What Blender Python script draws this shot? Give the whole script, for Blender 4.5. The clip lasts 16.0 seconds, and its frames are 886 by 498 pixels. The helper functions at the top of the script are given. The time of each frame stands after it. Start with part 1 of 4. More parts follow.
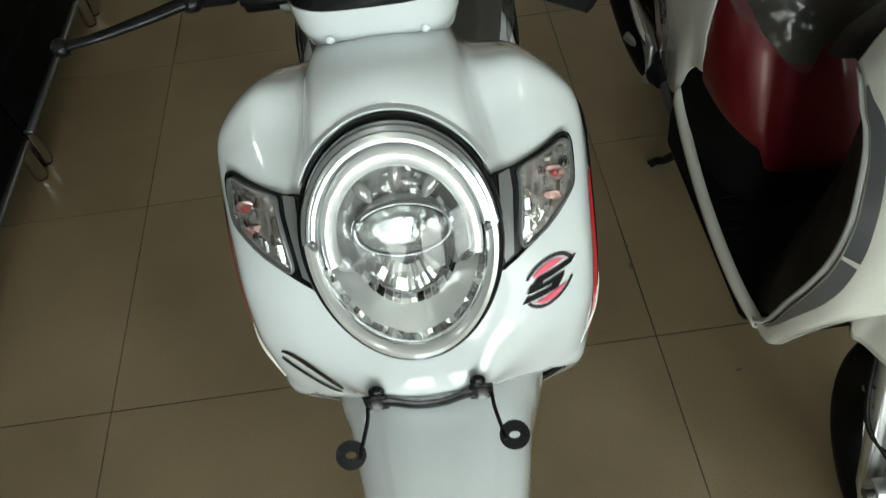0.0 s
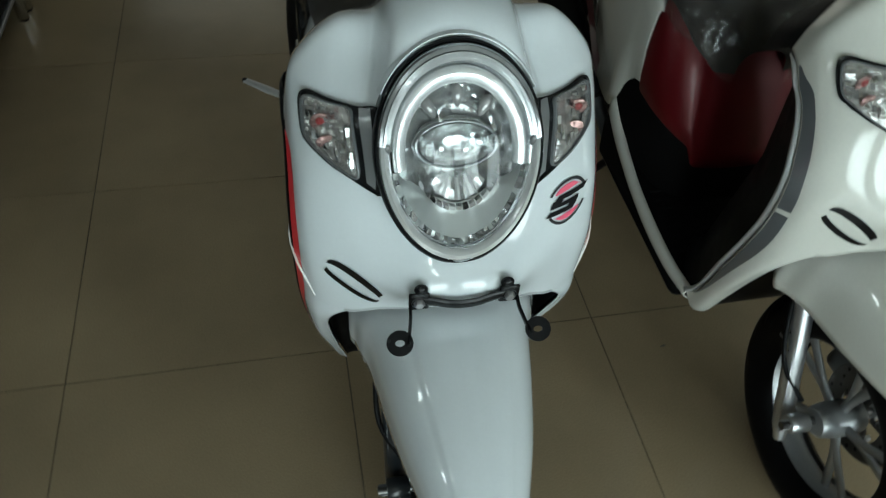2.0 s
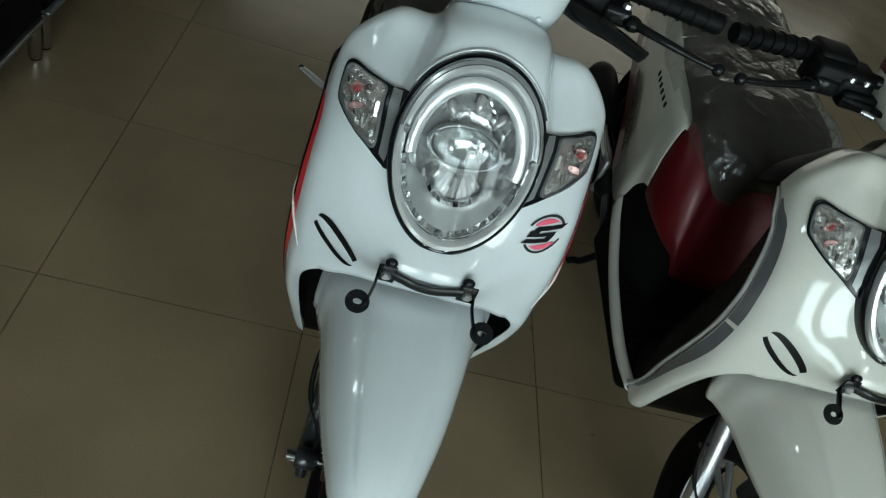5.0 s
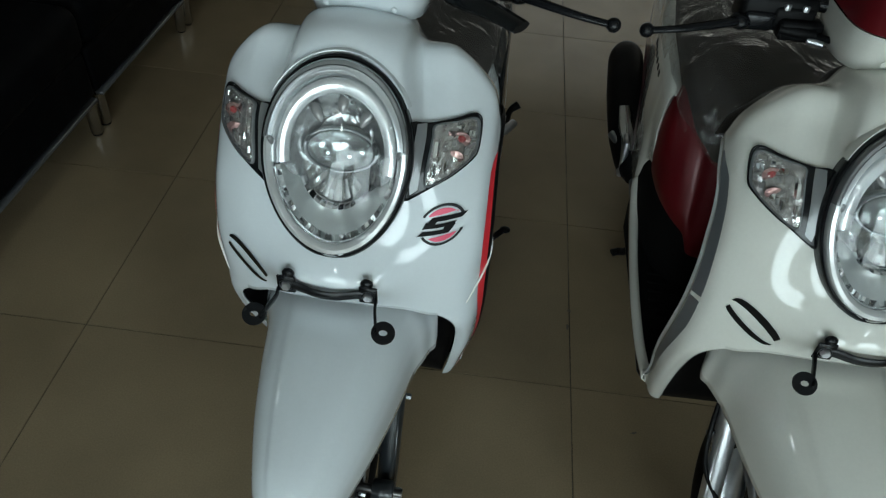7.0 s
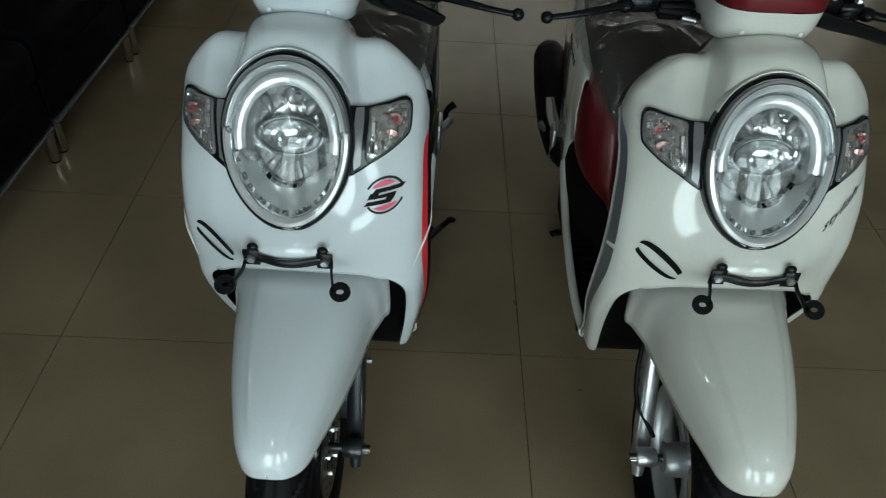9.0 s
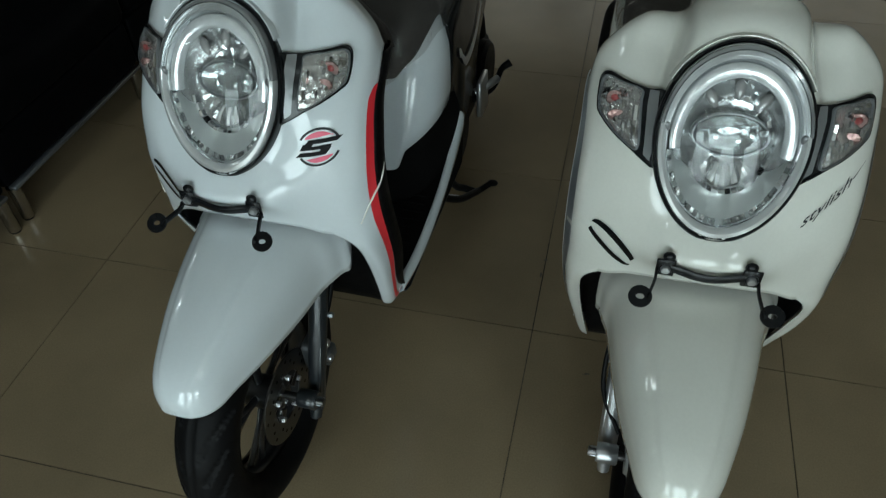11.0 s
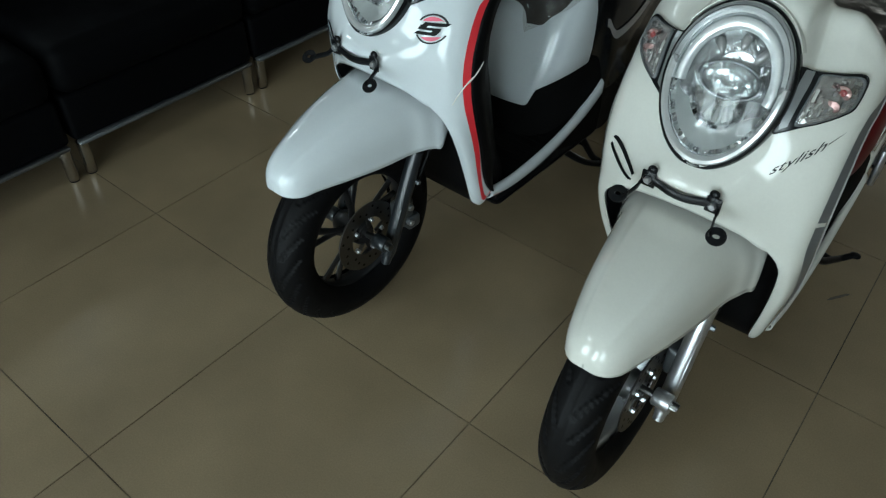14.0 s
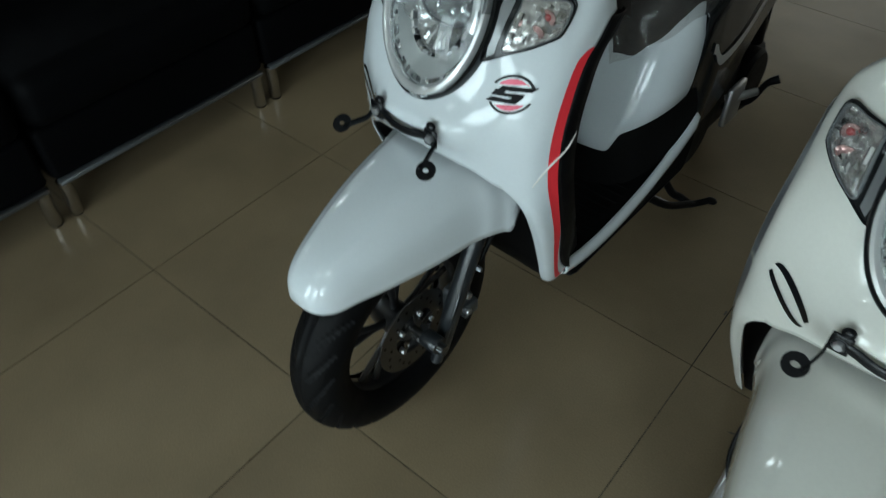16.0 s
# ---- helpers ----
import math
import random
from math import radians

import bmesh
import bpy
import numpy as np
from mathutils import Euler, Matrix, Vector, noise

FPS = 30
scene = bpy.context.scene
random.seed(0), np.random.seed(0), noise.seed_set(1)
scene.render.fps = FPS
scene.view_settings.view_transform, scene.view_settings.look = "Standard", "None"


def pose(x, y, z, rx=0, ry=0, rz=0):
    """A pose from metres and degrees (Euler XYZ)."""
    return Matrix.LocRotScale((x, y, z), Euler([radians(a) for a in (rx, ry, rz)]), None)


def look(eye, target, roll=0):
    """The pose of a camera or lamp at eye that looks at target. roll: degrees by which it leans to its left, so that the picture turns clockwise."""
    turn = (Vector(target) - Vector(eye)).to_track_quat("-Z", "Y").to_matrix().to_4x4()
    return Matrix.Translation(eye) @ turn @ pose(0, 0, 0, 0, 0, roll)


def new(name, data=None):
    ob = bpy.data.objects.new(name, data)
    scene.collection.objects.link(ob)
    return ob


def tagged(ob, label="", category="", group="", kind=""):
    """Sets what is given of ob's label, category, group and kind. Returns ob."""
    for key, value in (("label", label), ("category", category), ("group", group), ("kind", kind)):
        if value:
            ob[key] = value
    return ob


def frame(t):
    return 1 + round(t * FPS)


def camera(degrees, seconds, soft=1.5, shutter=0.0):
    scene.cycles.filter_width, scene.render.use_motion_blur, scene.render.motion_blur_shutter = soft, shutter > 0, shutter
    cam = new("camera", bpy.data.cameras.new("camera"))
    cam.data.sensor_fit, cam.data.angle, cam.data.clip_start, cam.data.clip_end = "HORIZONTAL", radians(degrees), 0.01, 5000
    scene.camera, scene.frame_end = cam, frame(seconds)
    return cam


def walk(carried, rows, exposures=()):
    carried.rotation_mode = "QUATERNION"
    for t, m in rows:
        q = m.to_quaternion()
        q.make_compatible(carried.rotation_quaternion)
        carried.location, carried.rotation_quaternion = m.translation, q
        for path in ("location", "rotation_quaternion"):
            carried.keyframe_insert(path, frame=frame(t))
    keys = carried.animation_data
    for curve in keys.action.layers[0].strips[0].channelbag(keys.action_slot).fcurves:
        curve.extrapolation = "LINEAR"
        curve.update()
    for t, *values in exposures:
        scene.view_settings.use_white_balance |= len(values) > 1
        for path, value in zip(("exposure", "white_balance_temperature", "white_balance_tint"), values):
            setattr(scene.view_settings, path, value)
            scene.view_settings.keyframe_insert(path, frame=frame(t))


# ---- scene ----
from mathutils.bvhtree import BVHTree

cam = camera(61.79, 16.0, soft=1.2, shutter=0.35)
# seconds, place in metres, turn in degrees
ROWS = [
    (0.0, 0.0520, -0.3770, 1.4337, 37.38, 4.73, -6.76),
    (0.5, 0.0473, -0.4438, 1.4268, 37.14, 5.41, -8.96),
    (1.0, -0.0531, -0.4799, 1.4389, 37.60, 6.40, -19.13),
    (1.5, -0.1302, -0.5227, 1.4482, 39.86, 5.09, -19.80),
    (2.0, -0.1746, -0.5593, 1.4298, 41.89, -3.88, -11.75),
    (2.5, -0.1886, -0.5944, 1.4159, 41.64, -14.06, -2.30),
    (3.0, -0.1937, -0.6167, 1.4205, 41.34, -20.27, 3.81),
    (3.2, -0.1876, -0.6418, 1.4033, 42.81, -21.30, 4.53),
    (5.3, -0.1510, -0.7081, 1.4257, 45.64, -15.61, 1.05),
    (5.5, -0.1083, -0.6736, 1.4617, 42.72, -13.71, 1.21),
    (6.0, 0.0674, -0.6682, 1.4498, 44.22, -11.26, 4.40),
    (6.5, 0.1892, -0.6746, 1.4486, 44.10, -5.95, 6.09),
    (7.0, 0.1995, -0.6966, 1.4510, 46.49, -3.89, 5.88),
    (7.5, 0.1901, -0.7470, 1.4592, 47.45, -3.50, 4.76),
    (8.0, 0.1854, -0.8089, 1.4696, 48.93, -3.62, 2.56),
    (8.5, 0.1902, -0.8657, 1.4871, 49.83, -3.39, 0.68),
    (8.7, 0.1980, -0.8720, 1.4937, 49.28, -2.92, -0.27),
    (10.8, 0.5789, -0.7719, 1.4664, 45.88, 1.34, 13.03),
    (11.0, 0.5768, -0.7827, 1.4606, 45.23, 1.46, 12.94),
    (11.5, 0.5637, -0.8426, 1.4637, 44.44, 1.05, 11.88),
    (12.0, 0.5865, -0.9010, 1.4521, 42.79, -0.73, 8.60),
    (12.5, 0.7369, -0.8765, 1.4381, 44.78, -1.50, 16.24),
    (13.0, 0.9610, -0.8543, 1.4208, 42.98, 0.29, 28.74),
    (13.5, 1.0149, -0.9323, 1.4303, 45.04, 1.26, 36.09),
    (14.0, 1.0494, -1.0249, 1.4459, 47.87, -0.72, 38.33),
    (14.5, 1.0726, -1.0000, 1.4165, 48.09, -2.12, 38.98),
    (15.0, 1.0546, -0.8239, 1.4016, 46.54, -0.08, 44.14),
    (15.5, 0.9049, -0.7219, 1.3603, 43.89, -0.45, 46.86),
    (16.0, 0.6648, -0.7118, 1.4051, 43.76, -0.06, 38.82),
]
# seconds, stops, white balance
EXPOSURES = [(0.0, 0.26, 6750, 8), (0.5, 0.22, 6550, 6), (1.0, 0.00, 6230, 5), (1.5, -0.16, 6150, 4), (2.5, -0.20, 6090, 3), (3.0, -0.28, 6060, 3), (5.5, -0.20, 6090, 4), (6.0, -0.34, 6050, 5), (6.6, -0.46, 6020, 5), (7.5, -0.42, 6010, 6), (8.5, -0.42, 6020, 5), (11.0, -0.55, 6050, 4), (12.0, -0.28, 6120, 5), (12.5, -0.30, 6090, 5), (14.0, -0.20, 5900, 5), (15.0, -0.34, 5850, 5), (16.0, -0.36, 5900, 5)]
walk(cam, [(t, pose(*row)) for t, *row in ROWS], EXPOSURES)

# ---- world and lights ----
world = bpy.data.worlds.new("world")
scene.world = world
world.use_nodes = True
wn = world.node_tree
sky = wn.nodes.new("ShaderNodeTexSky")
sky.sky_type, sky.sun_disc = "NISHITA", False
sky.sun_elevation, sky.sun_rotation = radians(50), radians(150)
wn.links.new(sky.outputs[0], wn.nodes["Background"].inputs[0])
wn.nodes["Background"].inputs[1].default_value = 0.06

ROOM = dict(x0=-7.6, x1=5.2, y0=-4.2, y1=6.2, top=3.1)
BAYS = (-.75, 1.0, 2.75)


def area_lamp(name, m, sx, sy, power, colour):
    data = bpy.data.lights.new(name, "AREA")
    data.shape, data.size, data.size_y, data.energy, data.color = "RECTANGLE", sx, sy, power, colour
    ob = new(name, data)
    ob.matrix_world = m
    return ob


# daylight through the shop front
for bay in BAYS:
    area_lamp("shopfront_daylight", look((bay, ROOM["y0"] + 0.02, 1.15), (bay, 0, .95)), 1.05, 2.1, 58, (0.90, 1.0, 0.98))

# ---- materials ----


def shade(name, base=(0.8, 0.8, 0.8), rough=0.5, metal=0.0, coat=0.0, grain=0.0, grain_scale=200.0, stain=0.0, stain_scale=6.0,
          bump=0.0, bump_scale=400.0, spec=0.5, rough_var=0.0, facet=0.0, facet_scale=150.0):
    mat = bpy.data.materials.new(name)
    mat.use_nodes = True
    nt = mat.node_tree
    b = nt.nodes["Principled BSDF"]
    b.inputs["Roughness"].default_value, b.inputs["Metallic"].default_value = rough, metal
    b.inputs["Coat Weight"].default_value, b.inputs["Coat Roughness"].default_value = coat, 0.025
    b.inputs["Specular IOR Level"].default_value = spec
    b.inputs["Base Color"].default_value = (*base, 1)
    co = nt.nodes.new("ShaderNodeTexCoord")

    def tex(scale, detail=4.0):
        n = nt.nodes.new("ShaderNodeTexNoise")
        n.inputs["Scale"].default_value, n.inputs["Detail"].default_value = scale, detail
        nt.links.new(co.outputs["Object"], n.inputs["Vector"])
        return n.outputs["Fac"]

    def span(fac, lo, hi):
        n = nt.nodes.new("ShaderNodeMapRange")
        n.inputs["From Min"].default_value, n.inputs["From Max"].default_value = 0.3, 0.7
        n.inputs["To Min"].default_value, n.inputs["To Max"].default_value = lo, hi
        nt.links.new(fac, n.inputs["Value"])
        return n.outputs["Result"]

    if grain or stain:
        m = nt.nodes.new("ShaderNodeMath")
        m.operation = "MULTIPLY"
        nt.links.new(span(tex(grain_scale), 1 - grain, 1 + grain), m.inputs[0])
        nt.links.new(span(tex(stain_scale), 1 - stain, 1 + stain), m.inputs[1])
        v = nt.nodes.new("ShaderNodeVectorMath")
        v.operation = "SCALE"
        v.inputs[0].default_value = base
        nt.links.new(m.outputs[0], v.inputs["Scale"])
        nt.links.new(v.outputs[0], b.inputs["Base Color"])
    if rough_var:
        nt.links.new(span(tex(stain_scale * 2.3), max(0.02, rough - rough_var), rough + rough_var), b.inputs["Roughness"])
    if bump:
        n = nt.nodes.new("ShaderNodeBump")
        n.inputs["Strength"].default_value, n.inputs["Distance"].default_value = bump, 0.001
        nt.links.new(tex(bump_scale), n.inputs["Height"])
        nt.links.new(n.outputs[0], b.inputs["Normal"])
    if facet:
        n, v = nt.nodes.new("ShaderNodeBump"), nt.nodes.new("ShaderNodeTexVoronoi")
        v.inputs["Scale"].default_value = facet_scale
        nt.links.new(co.outputs["Object"], v.inputs["Vector"])
        n.inputs["Strength"].default_value, n.inputs["Distance"].default_value = 1.0, facet
        nt.links.new(v.outputs["Distance"], n.inputs["Height"])
        nt.links.new(n.outputs[0], b.inputs["Normal"])
    return mat


def clear(name, tint=(1, 1, 1), rough=0.0, ior=1.45, gloss_scale=1.0, milky=0.0, wrinkles=0.0, wrinkle_scale=18.0):
    """A thin clear sheet: see-through, with a mirror-like sheen that grows towards grazing angles."""
    mat = bpy.data.materials.new(name)
    mat.use_nodes = True
    nt = mat.node_tree
    nt.nodes.remove(nt.nodes["Principled BSDF"])
    out = nt.nodes["Material Output"]
    tr, gl, mx, fr = (nt.nodes.new("ShaderNode" + k) for k in ("BsdfTransparent", "BsdfGlossy", "MixShader", "Fresnel"))
    tr.inputs[0].default_value = (*tint, 1)
    gl.inputs["Roughness"].default_value = rough
    fr.inputs["IOR"].default_value = ior
    base = tr.outputs[0]
    if milky:
        df, m2 = nt.nodes.new("ShaderNodeBsdfDiffuse"), nt.nodes.new("ShaderNodeMixShader")
        df.inputs[0].default_value = (0.7, 0.7, 0.68, 1)
        m2.inputs[0].default_value = milky
        nt.links.new(base, m2.inputs[1])
        nt.links.new(df.outputs[0], m2.inputs[2])
        base = m2.outputs[0]
    if wrinkles:
        co, no, bu = (nt.nodes.new("ShaderNode" + k) for k in ("TexCoord", "TexNoise", "Bump"))
        no.inputs["Scale"].default_value, no.inputs["Detail"].default_value, no.inputs["Distortion"].default_value = wrinkle_scale, 3, 1.2
        bu.inputs["Strength"].default_value, bu.inputs["Distance"].default_value = wrinkles, 0.016
        nt.links.new(co.outputs["Object"], no.inputs["Vector"])
        nt.links.new(no.outputs["Fac"], bu.inputs["Height"])
        nt.links.new(bu.outputs[0], gl.inputs["Normal"])
        nt.links.new(bu.outputs[0], fr.inputs["Normal"])
    nt.links.new(fr.outputs[0], mx.inputs[0])
    nt.links.new(base, mx.inputs[1])
    nt.links.new(gl.outputs[0], mx.inputs[2])
    nt.links.new(mx.outputs[0], out.inputs["Surface"])
    return mat


def glow(name, colour, strength):
    mat = bpy.data.materials.new(name)
    mat.use_nodes = True
    b = mat.node_tree.nodes["Principled BSDF"]
    b.inputs["Emission Color"].default_value, b.inputs["Emission Strength"].default_value = (*colour, 1), strength
    return mat


def tile_material():
    """Polished beige porcelain: cloudy tone, fine speckle, a slightly uneven polish, each tile a little different."""
    mat = shade("floor_tile", (0.270, 0.207, 0.128), 0.16, spec=0.5)
    nt = mat.node_tree
    b = nt.nodes["Principled BSDF"]
    geo, info = nt.nodes.new("ShaderNodeNewGeometry"), nt.nodes.new("ShaderNodeObjectInfo")
    ramps = []
    for scale, detail, lo, hi in ((3.0, 5, 0.86, 1.12), (260.0, 2, 0.93, 1.07), (0.9, 3, 0.92, 1.08)):
        n, r = nt.nodes.new("ShaderNodeTexNoise"), nt.nodes.new("ShaderNodeMapRange")
        n.inputs["Scale"].default_value, n.inputs["Detail"].default_value = scale, detail
        nt.links.new(geo.outputs["Position"], n.inputs["Vector"])
        r.inputs["From Min"].default_value, r.inputs["From Max"].default_value = 0.3, 0.7
        r.inputs["To Min"].default_value, r.inputs["To Max"].default_value = lo, hi
        nt.links.new(n.outputs["Fac"], r.inputs["Value"])
        ramps.append(r.outputs["Result"])
    r = nt.nodes.new("ShaderNodeMapRange")
    r.inputs["To Min"].default_value, r.inputs["To Max"].default_value = 0.95, 1.05
    nt.links.new(info.outputs["Random"], r.inputs["Value"])
    ramps.append(r.outputs["Result"])
    last = ramps[0]
    for other in ramps[1:]:
        m = nt.nodes.new("ShaderNodeMath")
        m.operation = "MULTIPLY"
        nt.links.new(last, m.inputs[0])
        nt.links.new(other, m.inputs[1])
        last = m.outputs[0]
    v = nt.nodes.new("ShaderNodeVectorMath")
    v.operation = "SCALE"
    v.inputs[0].default_value = (0.270, 0.207, 0.128)
    nt.links.new(last, v.inputs["Scale"])
    nt.links.new(v.outputs[0], b.inputs["Base Color"])
    n, r = nt.nodes.new("ShaderNodeTexNoise"), nt.nodes.new("ShaderNodeMapRange")
    n.inputs["Scale"].default_value = 7.0
    nt.links.new(geo.outputs["Position"], n.inputs["Vector"])
    r.inputs["To Min"].default_value, r.inputs["To Max"].default_value = 0.10, 0.30
    nt.links.new(n.outputs["Fac"], r.inputs["Value"])
    nt.links.new(r.outputs["Result"], b.inputs["Roughness"])
    return mat


M = dict(
    white=shade("white_paint", (0.655, 0.695, 0.720), 0.20, coat=1.0, spec=0.15, grain=0.01, stain=0.02, stain_scale=9, rough_var=0.03),
    cream=shade("pearl_white_paint", (0.655, 0.652, 0.600), 0.22, coat=1.0, spec=0.15, grain=0.015, stain=0.02, stain_scale=9, rough_var=0.03),
    red=shade("red_metallic_paint", (0.125, 0.002, 0.006), 0.42, 0.2, coat=0.12, grain=0.06, grain_scale=900, stain=0.05),
    red_film=shade("red_stripe_film", (0.74, 0.032, 0.045), 0.35, coat=0.3, stain=0.04),
    maroon=shade("maroon_paint", (0.10, 0.006, 0.02), 0.3, coat=0.6, stain=0.05),
    grey_film=shade("grey_stripe_film", (0.17, 0.18, 0.19), 0.3, 0.4, coat=0.4, stain=0.10),
    silver_trim=shade("silver_grey_trim", (0.50, 0.51, 0.51), 0.36, 0.3, coat=0.3, stain=0.05),
    black_gloss=shade("glossy_black_plastic", (0.007, 0.008, 0.009), 0.18, spec=0.35, stain=0.2, rough_var=0.05),
    black=shade("black_plastic", (0.0035, 0.0035, 0.004), 0.5, spec=0.13, grain=0.15, stain=0.15, bump=0.25, bump_scale=700, rough_var=0.08),
    mat=shade("black_rubber_mat", (0.004, 0.0038, 0.0038), 0.75, spec=0.08, grain=0.25, grain_scale=500, stain=0.2, bump=0.4, bump_scale=500),
    steel_black=shade("black_painted_steel", (0.006, 0.0065, 0.0075), 0.24, 0.0, coat=0.0, stain=0.2, rough_var=0.06, spec=0.22),
    rubber=shade("tyre_rubber", (0.0036, 0.0036, 0.004), 0.55, spec=0.11, grain=0.2, grain_scale=120, stain=0.2, bump=0.2, bump_scale=300, rough_var=0.08),
    chrome=shade("chrome", (0.90, 0.91, 0.92), 0.11, 1.0, rough_var=0.03),
    mirror=shade("reflector_chrome", (0.90, 0.91, 0.92), 0.11, 1.0, rough_var=0.05, stain_scale=30),
    bezel=shade("bezel_chrome", (0.72, 0.735, 0.74), 0.20, 0.55, coat=0.9, stain=0.05, stain_scale=25),
    satin=shade("satin_reflector", (0.56, 0.58, 0.57), 0.36, 0.6, rough_var=0.05, stain=0.06, stain_scale=30),
    alloy=shade("cast_alloy", (0.55, 0.56, 0.58), 0.33, 0.9, grain=0.05, stain=0.08, bump=0.1, rough_var=0.06),
    alloy_dark=shade("dark_cast_alloy", (0.16, 0.17, 0.18), 0.36, 0.7, grain=0.05, stain=0.1, rough_var=0.06),
    steel=shade("brushed_disc_steel", (0.15, 0.147, 0.144), 0.33, 1.0, grain=0.06, stain=0.1),
    rim_black=shade("black_wheel_paint", (0.018, 0.018, 0.02), 0.3, coat=0.4, stain=0.15),
    rim_silver=shade("silver_wheel_paint", (0.40, 0.41, 0.42), 0.36, 0.7, grain=0.04, stain=0.06),
    seat=shade("brown_seat_vinyl", (0.028, 0.022, 0.019), 0.55, spec=0.2, grain=0.15, stain=0.2, bump=0.3, bump_scale=300),
    leather=shade("black_leatherette", (0.0020, 0.0022, 0.0028), 0.58, grain=0.15, grain_scale=150, stain=0.2, bump=0.35, bump_scale=260, rough_var=0.08, spec=0.05),
    leg=shade("brushed_steel_leg", (0.46, 0.44, 0.40), 0.27, 1.0, grain=0.05, stain=0.06),
    fork_dark=shade("dark_fork_paint", (0.016, 0.019, 0.022), 0.28, 0.1, coat=0.25, stain=0.1),
    grey_strip=shade("grey_lamp_strip", (0.19, 0.195, 0.20), 0.30, 0.3, coat=0.3, stain=0.05),
    decal=shade("black_decal_film", (0.008, 0.008, 0.009), 0.55, spec=0.12, stain=0.1),
    amber=shade("rose_bulb", (0.26, 0.045, 0.045), 0.15, coat=0.6),
    rose=shade("rose_tinted_reflector", (0.50, 0.31, 0.29), 0.26, 0.72, stain=0.25, stain_scale=90, facet=0.0020, facet_scale=140),
    signal=shade("grey_signal_reflector", (0.52, 0.505, 0.49), 0.27, 0.78, stain=0.25, stain_scale=80, facet=0.0018, facet_scale=85),
    bowl=shade("grey_satin_bowl", (0.60, 0.61, 0.61), 0.22, 0.85, stain=0.12, stain_scale=40, facet=0.0010, facet_scale=60),
    guide=shade("bright_light_guide", (0.86, 0.87, 0.87), 0.22, 0.6, coat=0.8, stain=0.08, stain_scale=60, facet=0.00028, facet_scale=110),
    smoke=shade("smoked_clear_plastic", (0.27, 0.28, 0.29), 0.14, 0.6, coat=0.8, stain=0.08, stain_scale=30),
    smoke_pale=shade("pale_stepped_plastic", (0.52, 0.54, 0.55), 0.22, 0.7, coat=0.8, stain=0.10, stain_scale=40),
    signal_bezel=shade("dark_grey_lens_frame", (0.13, 0.135, 0.14), 0.25, coat=0.5, stain=0.1),
    pocket=shade("grey_glass_pocket", (0.30, 0.295, 0.29), 0.16, 0.4, coat=0.8),
    pink=shade("pink_film", (0.80, 0.12, 0.20), 0.4, stain=0.03),
    scuff=shade("dark_scuff", (0.10, 0.08, 0.055), 0.6, grain=0.3),
    string=shade("white_nylon_strap", (0.75, 0.73, 0.68), 0.5, stain=0.06),
    print_grey=shade("dark_grey_print", (0.030, 0.030, 0.033), 0.5, spec=0.2, stain=0.05),
    lens=clear("clear_lamp_lens", (0.97, 0.98, 0.98), 0.0, 1.42),
    optic=clear("projector_glass", (0.93, 0.95, 0.95), 0.0, 1.6),
    film=clear("wrinkled_plastic_film", (0.88, 0.87, 0.85), 0.08, 1.46, milky=0.05, wrinkles=1.0, wrinkle_scale=15),
    pane=clear("window_glass", (0.95, 0.98, 0.97), 0.0, 1.45),
    grout=shade("grey_brown_grout", (0.105, 0.082, 0.052), 0.85, grain=0.3, grain_scale=60, stain=0.85, stain_scale=2.6),
    wall=shade("cream_wall_paint", (0.30, 0.285, 0.25), 0.75, grain=0.04, stain=0.06, stain_scale=1.2, bump=0.1),
    ceiling=shade("white_ceiling_board", (0.50, 0.50, 0.48), 0.85, grain=0.04, stain=0.05, stain_scale=1.5),
    frame=shade("aluminium_frame", (0.45, 0.46, 0.47), 0.4, 0.8, stain=0.05),
    tube=glow("lit_diffuser", (0.90, 1.0, 0.97), 20.0),
    # glow added at the rear wall, mirrored in the far floor
    frosted=glow("added_rear_glow", (1.0, 0.93, 0.78), 0.7),
    daylight=glow("daylit_distance", (0.88, 0.98, 1.0), 2.5),
)
M["tile"] = tile_material()

# ---- mesh helpers ----


def part(name, bm, material, parent=None, label="", smooth=True, kind="", shadow=True):
    """Links a bmesh as one mesh object under a thing or a part."""
    me = bpy.data.meshes.new(name)
    bmesh.ops.recalc_face_normals(bm, faces=bm.faces)
    bm.to_mesh(me)
    bm.free()
    me.materials.append(M[material])
    for p in me.polygons:
        p.use_smooth = smooth
    ob = new(name, me)
    ob.parent = parent
    if not shadow:
        ob.visible_shadow = False
    return tagged(ob, label, kind=kind)


def sharp(bm, degrees=35):
    """Marks the edges that stay crisp under smooth shading."""
    bm.normal_update()
    for e in bm.edges:
        if len(e.link_faces) == 2 and e.calc_face_angle(0) > radians(degrees):
            e.smooth = False
    return bm


def spline(points, n, closed=False):
    """n places on a smooth curve through the points."""
    p = np.array(points, float)
    k = len(p)
    out = []
    top = k if closed else k - 1
    for t in np.linspace(0, top, n, endpoint=not closed):
        i = min(int(t), top - 1)
        f = t - i
        if closed:
            a, b, c, d = (p[(i + j) % k] for j in (-1, 0, 1, 2))
        else:
            b, c = p[i], p[i + 1]
            a = p[i - 1] if i else 2 * b - c
            d = p[i + 2] if i + 2 < k else 2 * c - b
        out.append(0.5 * (2 * b + (c - a) * f + (2 * a - 5 * b + 4 * c - d) * f ** 2 + (3 * b - a - 3 * c + d) * f ** 3))
    return np.array(out)


